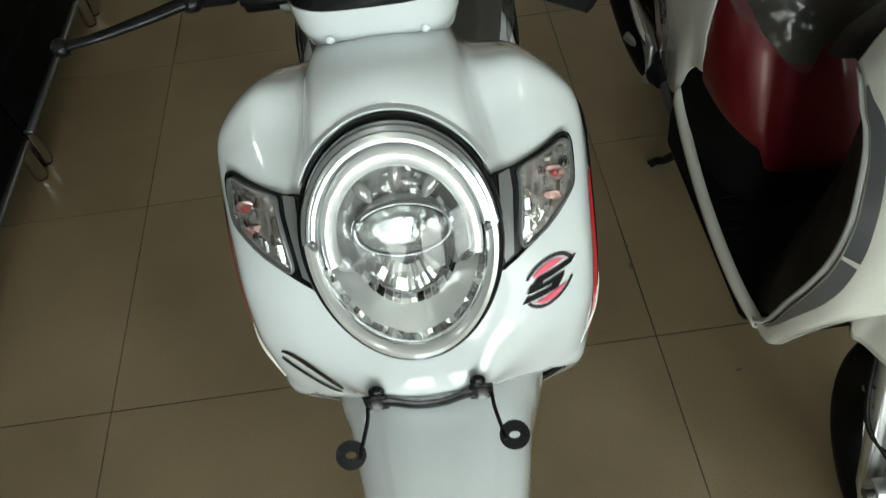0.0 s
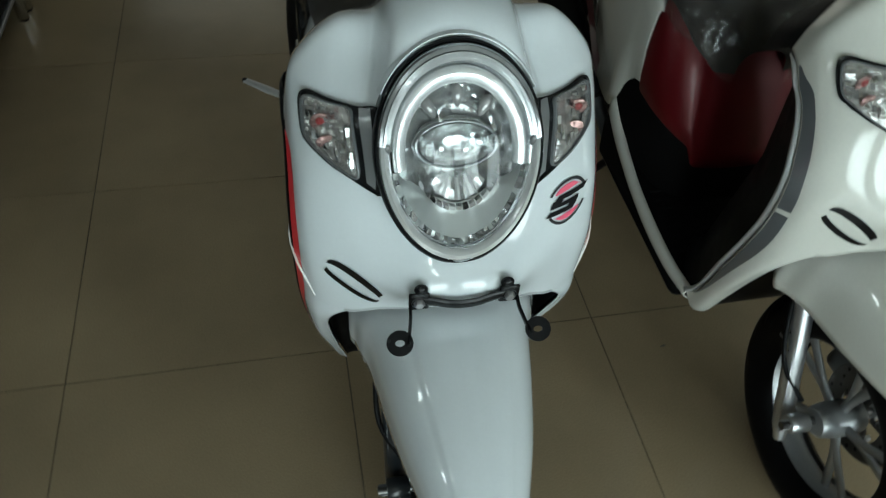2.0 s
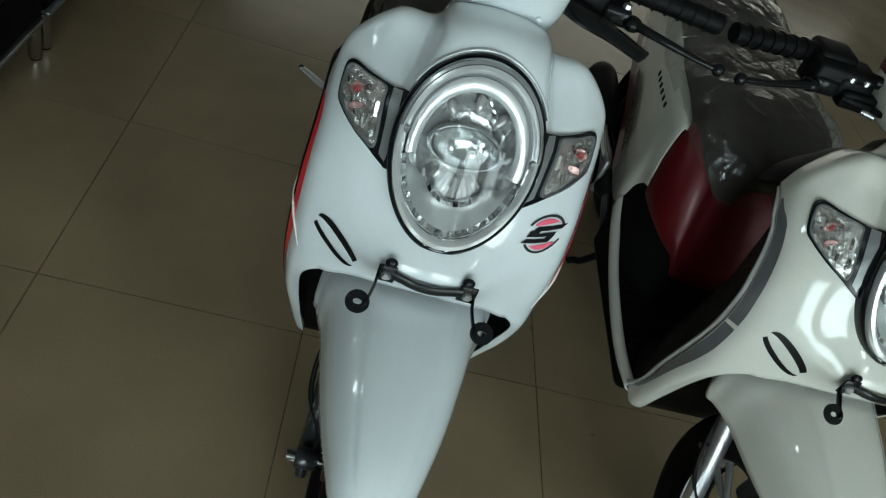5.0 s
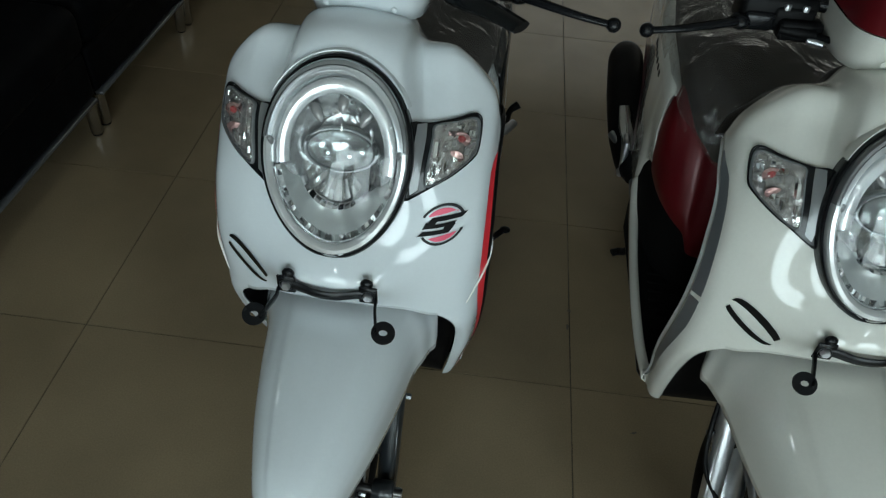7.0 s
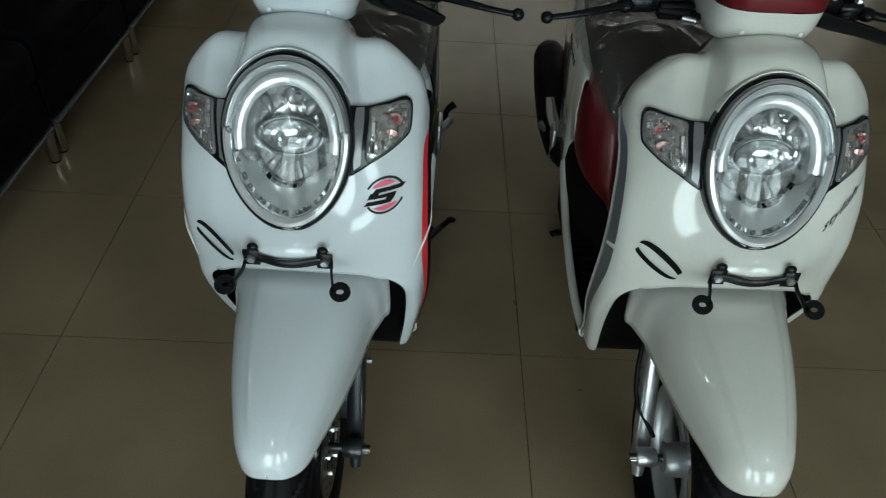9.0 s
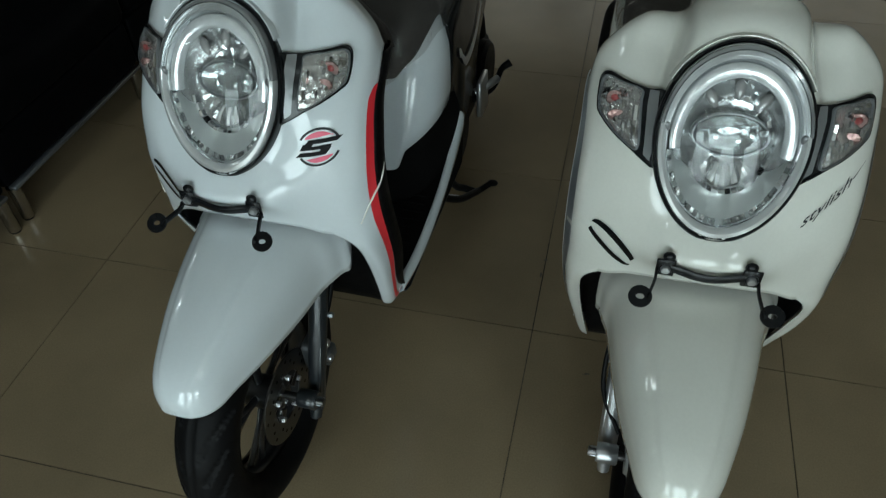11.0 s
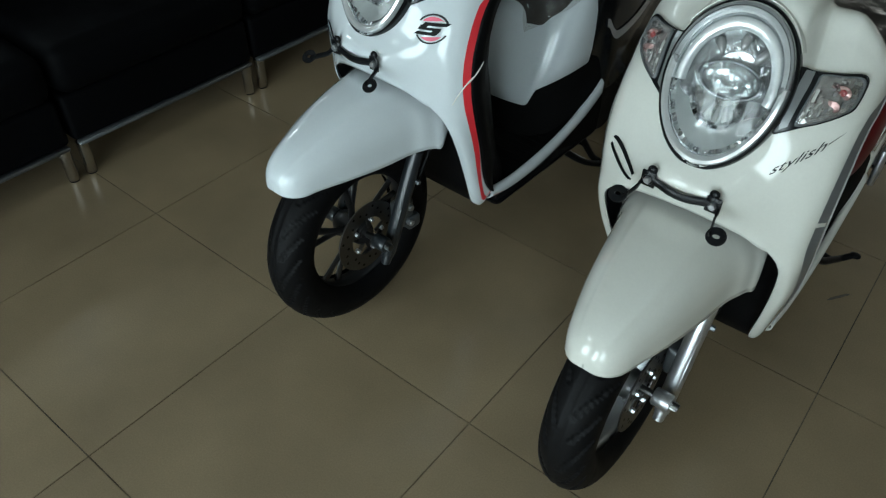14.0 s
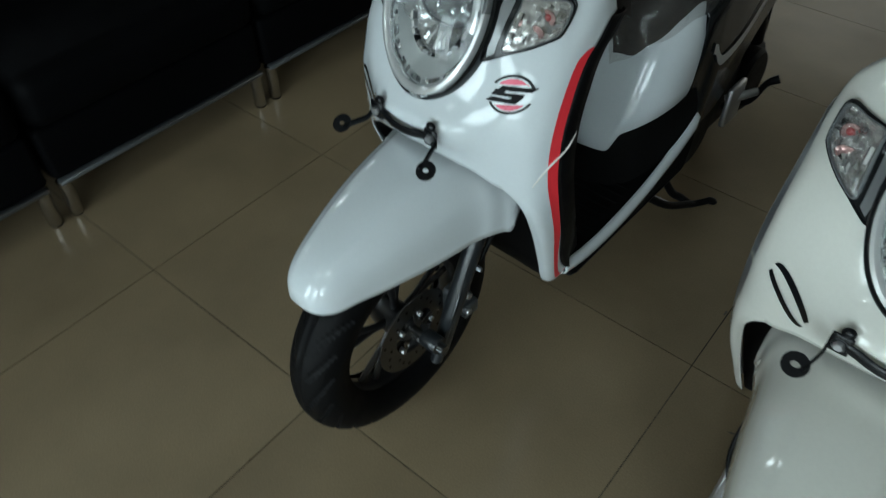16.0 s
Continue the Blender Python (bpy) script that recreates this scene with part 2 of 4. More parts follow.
def add_grid(bm, rows, wrap=False):
    """Faces between rows of places."""
    vs = [[bm.verts.new(q) for q in row] for row in rows]
    for a, b in zip(vs, vs[1:]):
        m = len(a)
        for j in range(m if wrap else m - 1):
            bm.faces.new((a[j], a[(j + 1) % m], b[(j + 1) % m], b[j]))
    return vs


def grid(rows, wrap=False, caps=False):
    bm = bmesh.new()
    vs = add_grid(bm, rows, wrap)
    if caps:
        bm.faces.new(vs[0][::-1])
        bm.faces.new(vs[-1])
    return bm


def mirror_rows(rows):
    """Rows that run from the middle plane outwards, carried on over both sides."""
    return [[(-x, y, z) for x, y, z in row[:0:-1]] + [tuple(q) for q in row] for row in rows]


def tube(path, radius, seg=10, smooth_n=0, flat=1.0, up=(0, 0, 1)):
    """A round bar along a path; radius may be a list; flat squeezes it in one direction."""
    p = spline(path, smooth_n) if smooth_n else np.array(path, float)
    n = len(p)
    r = np.interp(np.linspace(0, 1, n), np.linspace(0, 1, len(radius)), radius) if isinstance(radius, (list, tuple)) else np.full(n, radius)
    rows = []
    side = None
    for i in range(n):
        t = Vector(p[min(i + 1, n - 1)] - p[max(i - 1, 0)]).normalized()
        if side is None:
            side = t.cross(Vector(up))
            if side.length < 1e-3:
                side = t.cross(Vector((1, 0, 0)))
        side = (side - t * side.dot(t)).normalized()
        w = t.cross(side)
        rows.append([Vector(p[i]) + float(r[i]) * (math.cos(a) * side + flat * math.sin(a) * w) for a in np.linspace(0, 2 * math.pi, seg, endpoint=False)])
    return sharp(grid(rows, True, True), 50)


def lathe(profile, centre, axis="x", seg=48, a0=0.0, a1=2 * math.pi):
    """Turns (radius, along) round an axis through the centre."""
    rows = []
    full = abs(a1 - a0 - 2 * math.pi) < 1e-6
    for a in np.linspace(a0, a1, seg, endpoint=not full):
        c, s = math.cos(a), math.sin(a)
        row = []
        for r, h in profile:
            q = {"x": (h, r * c, r * s), "y": (r * c, h, r * s), "z": (r * c, r * s, h)}[axis]
            row.append(Vector(q) + Vector(centre))
        rows.append(row)
    if full:
        rows.append(rows[0])
    bm = grid(rows)
    bmesh.ops.remove_doubles(bm, verts=bm.verts, dist=1e-6)
    return sharp(bm, 40)


def block(a, b, bevel=0.004, segments=2, m=None):
    bm = bmesh.new()
    bmesh.ops.create_cube(bm, size=1)
    for v in bm.verts:
        v.co = Vector([(a[k] + b[k]) / 2 + v.co[k] * (b[k] - a[k]) for k in range(3)])
    if bevel:
        bmesh.ops.bevel(bm, geom=list(bm.edges), offset=bevel, segments=segments, profile=0.5, affect="EDGES")
    if m is not None:
        bmesh.ops.transform(bm, matrix=m, verts=bm.verts)
    return bm


def ball(centre, rx, ry, rz, u=16, v=10):
    bm = bmesh.new()
    bmesh.ops.create_uvsphere(bm, u_segments=u, v_segments=v, radius=1)
    for w in bm.verts:
        w.co = Vector((centre[0] + w.co.x * rx, centre[1] + w.co.y * ry, centre[2] + w.co.z * rz))
    return bm


def join(*bms):
    out = bms[0]
    for b in bms[1:]:
        me = bpy.data.meshes.new("t")
        b.to_mesh(me)
        b.free()
        out.from_mesh(me)
        bpy.data.meshes.remove(me)
    return out


def empty(name, m, label, category, group=""):
    ob = new(name)
    ob.empty_display_size = 0.1
    ob.matrix_world = m
    return tagged(ob, label, category, group)

# ---- front cover of a scooter: a net of places from the middle plane (first) to the rear edge (last), top row first ----
COVER = [
    [(0, .285, .962), (.060, .285, .954), (.083, .283, .924), (.135, .272, .920), (.184, .254, .884), (.199, .254, .842)],
    [(0, .215, .988), (.062, .211, .978), (.086, .216, .950), (.136, .220, .945), (.187, .222, .892), (.204, .224, .834)],
    [(0, .158, .975), (.065, .152, .959), (.094, .170, .917), (.145, .189, .915), (.190, .198, .868), (.205, .200, .812)],
    [(0, .115, .900), (.069, .110, .902), (.104, .126, .883), (.152, .160, .878), (.190, .172, .840), (.2045, .180, .797)],
    [(0, .080, .845), (.060, .080, .845), (.105, .099, .844), (.152, .126, .838), (.188, .140, .805), (.2055, .160, .770)],
    [(0, .060, .790), (.055, .065, .790), (.100, .077, .797), (.148, .094, .790), (.188, .112, .762), (.2075, .143, .733)],
    [(0, .034, .737), (.052, .039, .737), (.100, .053, .740), (.146, .072, .740), (.188, .096, .713), (.2090, .130, .697)],
    [(0, -.004, .692), (.056, .002, .688), (.101, .031, .688), (.146, .060, .686), (.188, .087, .670), (.2100, .125, .653)],
    [(0, .016, .638), (.054, .022, .632), (.104, .040, .614), (.147, .063, .586), (.188, .091, .590), (.2105, .128, .600)],
    [None, None, None, (.173, .087, .540), (.196, .105, .530), (.2100, .144, .530)],
    [None, None, None, (.173, .126, .455), (.193, .139, .440), (.2055, .171, .445)],
    [None, None, None, (.163, .172, .345), (.180, .185, .335), (.1915, .203, .355)],
    [None, None, None, (.151, .212, .250), (.1685, .223, .250), (.1835, .230, .300)],
    [None, None, None, (.150, .232, .222), (.1655, .244, .226), (.1800, .258, .262)],
]


def cr(a, b, c, d, f):
    return 0.5 * (2 * b + (c - a) * f + (2 * a - 5 * b + 4 * c - d) * f ** 2 + (3 * b - a - 3 * c + d) * f ** 3)


def column(j, v):
    col = [np.array(r[j], float) for r in COVER if r[j] is not None]
    v = min(max(v, 0), len(col) - 1)
    i = min(int(v), len(col) - 2)
    f = v - i
    b, c = col[i], col[i + 1]
    before = col[i - 1] if i else 2 * b - c
    if j == 3 and i == 8:
        before = np.array(COVER[8][2], float)  # the inner edge of the leg flows on from the lower lip
    return cr(before, b, c, col[i + 2] if i + 2 < len(col) else 2 * c - b, f)


def cover_at(u, v):
    """A place on the front cover: u from 0 (middle) to 5 (rear edge), negative on the other side; v from 0 (top) to 13 (lower tip)."""
    side, u = (-1 if u < 0 else 1), abs(u)
    net = [column(j, v) for j in range(6)]
    if v > 8:
        net[2] = column(2, 8) - column(3, 8) + net[3]
    i = min(int(u), 4)
    f = u - i
    b, c = net[i], net[i + 1]
    a = net[i - 1] if i else net[1] * (-1, 1, 1)
    d = net[i + 2] if i < 4 else 2 * c - b
    p = cr(a, b, c, d, f)
    if v < 3.4 and 1.4 < u < 3.2:
        # crisp valley between the raised middle and the shoulder
        k = u - 2.0
        g = .0055 * math.exp(-(k / (.34 if k < 0 else .16)) ** 2) * min(1, v / .4) * min(1, max(0, (3.4 - v) / .8))
        p = p + np.array((0, g, -.35 * g))
    return p * (side, 1, 1)


def cover_out(u, v, off):
    """The same, raised by off."""
    e = 0.02
    p = cover_at(u, v)
    du = cover_at(min(u + e, 5), v) - cover_at(max(u - e, -5), v)
    dv = cover_at(u, min(v + e, 13)) - cover_at(u, max(v - e, 0))
    n = Vector(np.cross(du, dv)).normalized()
    if n.dot(Vector((0.9 if u > 0 else -0.9, -1, 0.3))) < 0:
        n = -n
    return Vector(p) + n * off


LAMP_C, LAMP_D, LAMP_N = Vector((-.002, .080, .8415)), Vector((0, .4363, .8998)), Vector((0, -.8998, .4363))
LAMP_H, LAMP_W = .1345, .099


def lamp_at(a, k, off=0.0):
    """A place on the headlamp: a turns round it from the top, k runs from 0 (centre) to 1 (edge), off stands proud."""
    s = LAMP_H * math.cos(a) * k
    x = LAMP_W * math.sin(a) * k * (1 + 0.07 * math.cos(a))
    h = .006 * (1 - (s / LAMP_H) ** 2) + off
    return LAMP_C + Vector((x, 0, 0)) + LAMP_D * s + LAMP_N * h


def in_lamp(p, k):
    q = Vector(p) - LAMP_C
    s, x = q.dot(LAMP_D), q.x
    return (s / (LAMP_H * k)) ** 2 + (x / (LAMP_W * k)) ** 2 < 1


def cover_mesh(hole):
    bm = bmesh.new()
    us = list(np.linspace(-5, -3, 20)) + list(np.linspace(-3, 3, 95)[1:-1]) + list(np.linspace(3, 5, 20))
    vs = [[bm.verts.new(cover_at(u, v)) for u in us] for v in np.linspace(0, 8, 72)]
    for a, b in zip(vs, vs[1:]):
        for j in range(len(us) - 1):
            if hole and in_lamp(sum((w.co for w in (a[j], a[j + 1], b[j], b[j + 1])), Vector()) / 4, 0.97):
                continue
            bm.faces.new((a[j], b[j], b[j + 1], a[j + 1]))
    for s in (-1, 1):
        add_grid(bm, [[cover_at(s * u, v) for u in np.linspace(3, 5, 20)] for v in np.linspace(8, 13, 44)])
    bmesh.ops.remove_doubles(bm, verts=bm.verts, dist=0.0006)
    loose = [v for v in bm.verts if not v.link_faces]
    bmesh.ops.delete(bm, geom=loose, context="VERTS")
    return bm


COVER_TREE = BVHTree.FromBMesh(cover_mesh(False))


def on_cover(x, z, off=0.001):
    """The place on the cover seen straight from the front at x, z, raised by off."""
    hit, n, _, _ = COVER_TREE.ray_cast(Vector((x, -1, z)), Vector((0, 1, 0)))
    if hit is None:
        hit, n, _, _ = COVER_TREE.find_nearest(Vector((x, 0.1, z)))
    if n.y > 0:
        n = -n
    return hit + n * (off + .0016)


def on_face(x, s, off=0.001):
    """The place on the cover met along the headlamp's axis, at x and s in the lamp's plane, raised by off."""
    o = LAMP_C + Vector((x, 0, 0)) + LAMP_D * s
    hit, n, _, _ = COVER_TREE.ray_cast(o + LAMP_N * .3, -LAMP_N)
    if hit is None:
        hit, n, _, _ = COVER_TREE.find_nearest(o)
    if n.dot(LAMP_N) < 0:
        n = -n
    return hit + n * (off + .0016)


def patch(outline, off, dome=0.0, rings=4, n=0, onto=on_cover):
    """A film or lens of a given outline (x, z) that follows the cover, raised by off, bulging by dome."""
    o = spline([(x, z, 0) for x, z in outline], n, True)[:, :2] if n else np.array(outline, float)
    c = o.mean(axis=0)
    rows = []
    for k in np.linspace(1, 0.001, rings + 1):
        rows.append([onto(*(c + (q - c) * k), off + dome * (1 - k ** 3)) for q in o])
    return grid(rows, True)


def rim_strip(outer, inner, off, n=40, onto=on_cover):
    """A band between two outlines on the cover."""
    a, b = (spline([(x, z, 0) for x, z in o], n, True)[:, :2] for o in (outer, inner))
    rows = [[onto(*q, off * 0.2) for q in a], [onto(*(0.85 * q + 0.15 * w), off) for q, w in zip(a, b)],
            [onto(*(0.1 * q + 0.9 * w), off) for q, w in zip(a, b)], [onto(*w, off * 0.2) for w in b]]
    return grid(rows, True)


def swell(poly, k):
    c = np.mean(np.array(poly), axis=0)
    return [tuple(c + (np.array(q) - c) * k) for q in poly]


def both(poly, side):
    return [(side * x, z) for x, z in poly]


def lamp_arc(bike, name, profile, a0, a1, mat, label="", n=60, smooth=True):
    """A band on the headlamp between two angles."""
    rows = [[lamp_at(a, k, off) for a in np.linspace(radians(a0), radians(a1), n)] for k, off in profile]
    return part(name, sharp(grid(rows), 40), mat, bike, label, smooth)


def headlight(bike):
    shell = part("headlight", lamp_rings([(1.035, -.052), (1.030, -.012), (1.018, .002), (1.0, .004), (.966, -.003)]), "black_gloss", bike, "oval headlight with a chrome bezel and clear lens")
    lamp_arc(shell, "bezel", ((.972, -.008), (.968, .006), (.948, .0115), (.905, .0130), (.868, .0105), (.838, .004), (.826, -.010)), 79, 281, "bezel", "satin chrome lower bezel")
    lamp_arc(shell, "bezel_lip", ((.846, .0060), (.834, .0040), (.822, -.003), (.818, -.010)), 79, 281, "chrome", "polished inner lip of the bezel")
    # upper half: a smoked outer band, a paler inner band with fine steps, and a dark plug at each end
    lamp_arc(shell, "position_lamp", ((.986, -.008), (.982, .008), (.962, .0125), (.928, .0130), (.924, .0110)), -80, 80, "smoke", "smoked arc-shaped position lamp")
    lamp_arc(shell, "lamp_band", ((.924, .0110), (.918, .0135), (.898, .0138), (.894, .0118), (.872, .0122), (.868, .0100), (.842, .0100), (.836, .0060), (.815, .0030), (.806, -.006)), -80, 80, "smoke_pale", "pale stepped band inside the position lamp")
    for a in (-81, 81):
        c = lamp_at(radians(a), .875, .009)
        part("band_plug", ball(c, .0055, .0035, .0075, 12, 8), "signal_bezel", shell, "grey plug at the end of the band")
    rows = []
    for k, o in ((.808, -.006), (.802, .002), (.785, .0046), (.740, .0052), (.690, .0040), (.660, .0022), (.650, -.008)):
        rows.append([lamp_at(a, k, o + .03 * LAMP_H * k * math.cos(a)) for a in np.linspace(radians(-96), radians(96), 60)])
    part("light_guide", grid(rows), "guide", shell, "bright white light guide arc")
    # reflector bowl with soft stepped facets
    rows = []
    rng = random.Random(4)
    n = 64
    jit = [rng.uniform(-1, 1) for _ in range(n)]
    for k, off in ((.80, -.010), (.70, -.020), (.62, -.027), (.53, -.034), (.42, -.041), (.28, -.046), (.12, -.048), (.001, -.048)):
        rows.append([lamp_at(2 * math.pi * i / n, k, off + .0010 * (jit[i // 3] if .3 < k < .72 else 0)) for i in range(n)])
    part("reflector", grid(rows, True), "bowl", shell, "faceted satin chrome reflector", smooth=False)

    def chip(a0, a1, k0, k1, off, tilt, mat):
        h = [rng.uniform(-tilt, tilt) for _ in range(4)]
        top = [lamp_at(a, k, off + d + e) for (a, k, d), e in zip(((a0, k0, 0), (a1, k0, 0), (a1, k1, -.003), (a0, k1, -.003)), h)]
        bm = bmesh.new()
        up, low = [bm.verts.new(q) for q in top], [bm.verts.new(q - LAMP_N * .004) for q in top]
        bm.faces.new(up)
        for n in range(4):
            bm.faces.new((up[n], low[n], low[(n + 1) % 4], up[(n + 1) % 4]))
        part("facet", bm, mat, shell, smooth=False)
    # broken ring of bright and dark facets along the lower edge of the lens
    for i in range(40):
        a0 = radians(98 + 164 * i / 40)
        chip(a0, a0 + radians(164 / 40 * .94), .828, .768, -.005, .003, rng.choice(("chrome", "bowl", "pocket", "satin")))
    # lower satin apron, U-shaped, with shallow upright flutes
    rows = []
    for f in np.linspace(0, 1, 7):
        row = []
        for a in np.linspace(radians(97), radians(263), 60):
            k = .772 - f * .30 * (1 - (abs(a - math.pi) / radians(84)) ** 3)
            row.append(lamp_at(a, k, -.006 - .020 * f + .0012 * math.cos(9 * (a - math.pi))))
        rows.append(row)
    part("apron", grid(rows), "satin", shell, "satin lower reflector apron")
    # three leaf-shaped pockets in the upper fan
    for a in (-36, 1, 37):
        c = lamp_at(radians(a), .53, -.018)
        bm = bmesh.new()
        bmesh.ops.create_uvsphere(bm, u_segments=16, v_segments=10, radius=1)
        turn = Matrix((Vector((1, 0, 0)), LAMP_D, LAMP_N)).transposed() @ Matrix.Rotation(radians(-a * .8), 3, "Z")
        for w in bm.verts:
            w.co = c + turn @ Vector((w.co.x * .0072 * (1 + .25 * w.co.y), w.co.y * .0145, w.co.z * .006))
        part("reflector_pocket", bm, "pocket", shell, "grey leaf-shaped pocket")
    # chrome chips added for the highlights between the pockets and along the bowl's rim
    for i in range(22):
        a = radians(rng.uniform(-88, 88))
        k = rng.uniform(.42, .64)
        chip(a, a + radians(rng.uniform(4, 9)), k, k - rng.uniform(.02, .05), -.014, .003, "chrome")
    # plates below the projector and the broken row along their foot
    for i in range(9):
        a0, a1 = radians(180 - 54 + 12 * i), radians(180 - 54 + 12 * i + 11.4)
        t0, t1 = rng.uniform(-.002, .002), rng.uniform(-.002, .002)
        rows = [[lamp_at(a0, k, o + t0), lamp_at((a0 + a1) / 2, k, o + .0015), lamp_at(a1, k, o + t1)] for k, o in ((.24, -.030), (.34, -.023), (.44, -.021))]
        part("reflector_step", grid(rows), "guide" if i in (2, 4, 6) else "bowl", shell, smooth=False)
    for i in range(15):
        a0, a1 = radians(102 + 156 * i / 15), radians(102 + 156 * (i + .86) / 15)
        kk = .50 + .05 * abs(i - 7) / 7
        rows = [[lamp_at(a, k, o) for a in np.linspace(a0, a1, 4)] for k, o in ((kk - .03, -.022), (kk - .02, -.013), (kk + .012, -.011), (kk + .022, -.020))]
        part("reflector_edge", grid(rows), ("chrome", "pocket", "guide", "black_gloss", "chrome")[(i * 7 + 1) % 5], shell, smooth=False)
    # projector: an oval ring and a thick lens
    def oval(a, kx, off):
        return LAMP_C + Vector((.050 * kx * math.cos(a), 0, 0)) + LAMP_D * (.010 + .029 * kx * math.sin(a)) + LAMP_N * (.004 + off)
    ang = np.linspace(0, 2 * math.pi, 48, endpoint=False)
    part("projector_ring", grid([[oval(a, k, o) for a in ang] for k, o in ((1.09, -.044), (1.07, -.028), (1.03, -.0220), (.97, -.0212), (.92, -.0235), (.87, -.027))], True), "smoke", shell, "oval grey projector ring")
    part("projector_bowl", grid([[oval(a, k, o) for a in ang[::3]] for k, o in ((.90, -.022), (.62, -.028), (.34, -.031), (.001, -.032))], True), "bowl", shell, smooth=False)
    for x, d, t in ((-.018, .006, 8), (.012, .004, -10), (.028, .012, 20)):
        part("projector_post", block((-.0045, -.0060, -.004), (.0045, .0060, .003), .001, 1, Matrix.Translation(LAMP_C + Vector((x, 0, 0)) + LAMP_D * d - LAMP_N * .020) @ Matrix((Vector((1, 0, 0)), LAMP_D, LAMP_N)).transposed().to_4x4() @ Matrix.Rotation(radians(t), 4, "Z")), "mirror", shell)
    part("projector_lens", grid([[oval(a, k, o) for a in ang] for k, o in ((.93, -.0210), (.8, -.0190), (.6, -.0178), (.4, -.0173), (.2, -.0170), (.001, -.0170))], True), "optic", shell, "clear oval projector lens", shadow=False)
    rows = [[lamp_at(2 * math.pi * i / 64, k, .006 + .020 * (1 - (k / .83) ** 2)) for i in range(64)] for k in (.83, .78, .70, .60, .48, .34, .18, .001)]
    part("lens", grid(rows, True), "lens", shell, "clear domed lens", shadow=False)


def lamp_rings(profile, n=72):
    return sharp(grid([[lamp_at(2 * math.pi * i / n, k, off) for i in range(n)] for k, off in profile], True), 40)


SIGNAL = [(.0905, .0600), (.107, .0580), (.125, .0615), (.148, .068), (.165, .0745), (.174, .0725), (.1785, .060), (.178, .028), (.172, .014), (.149, -.008), (.125, -.024), (.108, -.036), (.092, -.044), (.0905, -.020), (.0905, .012), (.0905, .042)]
SIGNAL_LENS = [(.121, .0565), (.145, .0625), (.163, .0685), (.1715, .0660), (.1748, .055), (.1745, .028), (.169, .0160), (.149, -.004), (.123, -.0215), (.1165, -.018), (.1165, .000), (.118, .020), (.1195, .042)]


def turn_signal(bike, side):
    o, l = both(SIGNAL, side), both(SIGNAL_LENS, side)
    housing = part("turn_signal", patch(swell(o, 1.02), .0030, rings=4, n=44, onto=on_face), "black_gloss", bike, "clear turn signal in a dark frame")
    part("gasket", rim_strip(swell(o, 1.014), swell(o, .972), .0058, onto=on_face), "black_gloss", housing)
    strip = [(.0965, .0575), (.1115, .0580), (.1110, .040), (.1095, .015), (.1085, -.008), (.1080, -.028), (.0985, -.036), (.0960, -.014), (.0965, .012), (.0965, .040)]
    part("inner_strip", patch(both(strip, side), .0050, rings=3, onto=on_face), "grey_strip", housing, "grey strip beside the lens")
    part("lens_frame", rim_strip(swell(l, 1.040), swell(l, .972), .0080, onto=on_face), "signal_bezel", housing, "dark grey lens frame")
    part("reflector", patch(l, .0046, rings=6, n=44, onto=on_face), "signal", housing, "grey reflector behind the lens")
    # bright plates along the inner side, small tilted facets round the bulb
    for x0, x1, t0, t1 in ((.122, .129, .016, .036), (.121, .1265, -.010, .008), (.137, .141, -.002, .010), (.146, .156, .054, .0575)):
        rows = [[on_face(side * x, t, .0062 + .002 * (i == 1)) for t in np.linspace(t0, t1, 3)] for i, x in enumerate((x0, (x0 + x1) / 2, x1))]
        part("plate", grid(rows), "mirror", housing, smooth=False)
    rng = random.Random(3)
    for k in range(26):
        x = rng.uniform(.126, .170)
        lo, hi = float(np.interp(x, (.12, .149, .169), (-.012, .002, .018))), float(np.interp(x, (.12, .145, .17), (.050, .056, .062)))
        t = rng.uniform(lo, hi)
        w, h = rng.uniform(.0016, .0034), rng.uniform(.002, .0055)
        bm = bmesh.new()
        bm.faces.new([bm.verts.new(on_face(side * (x + a * w), t + b * h, .0052 + rng.uniform(0, .0024))) for a, b in ((-1, -1), (1, -1), (1, 1), (-1, 1))])
        part("facet", bm, rng.choice(("mirror", "mirror", "signal", "signal", "pocket")), housing, smooth=False)
    part("tinted_facet", join(ball(on_face(side * .155, .040, .0046), .013, .0022, .013, 12, 6), ball(on_face(side * .150, .018, .0046), .013, .0022, .010, 12, 6)), "rose", housing, "rose-tinted facet")
    part("bulb", ball(on_face(side * .1545, .041, .0066), .0056, .0042, .0058, 12, 8), "amber", housing, "small rose-red bulb")
    part("lens", patch(l, .0085, .009, rings=6, n=44, onto=on_face), "lens", housing, "clear lens", shadow=False)


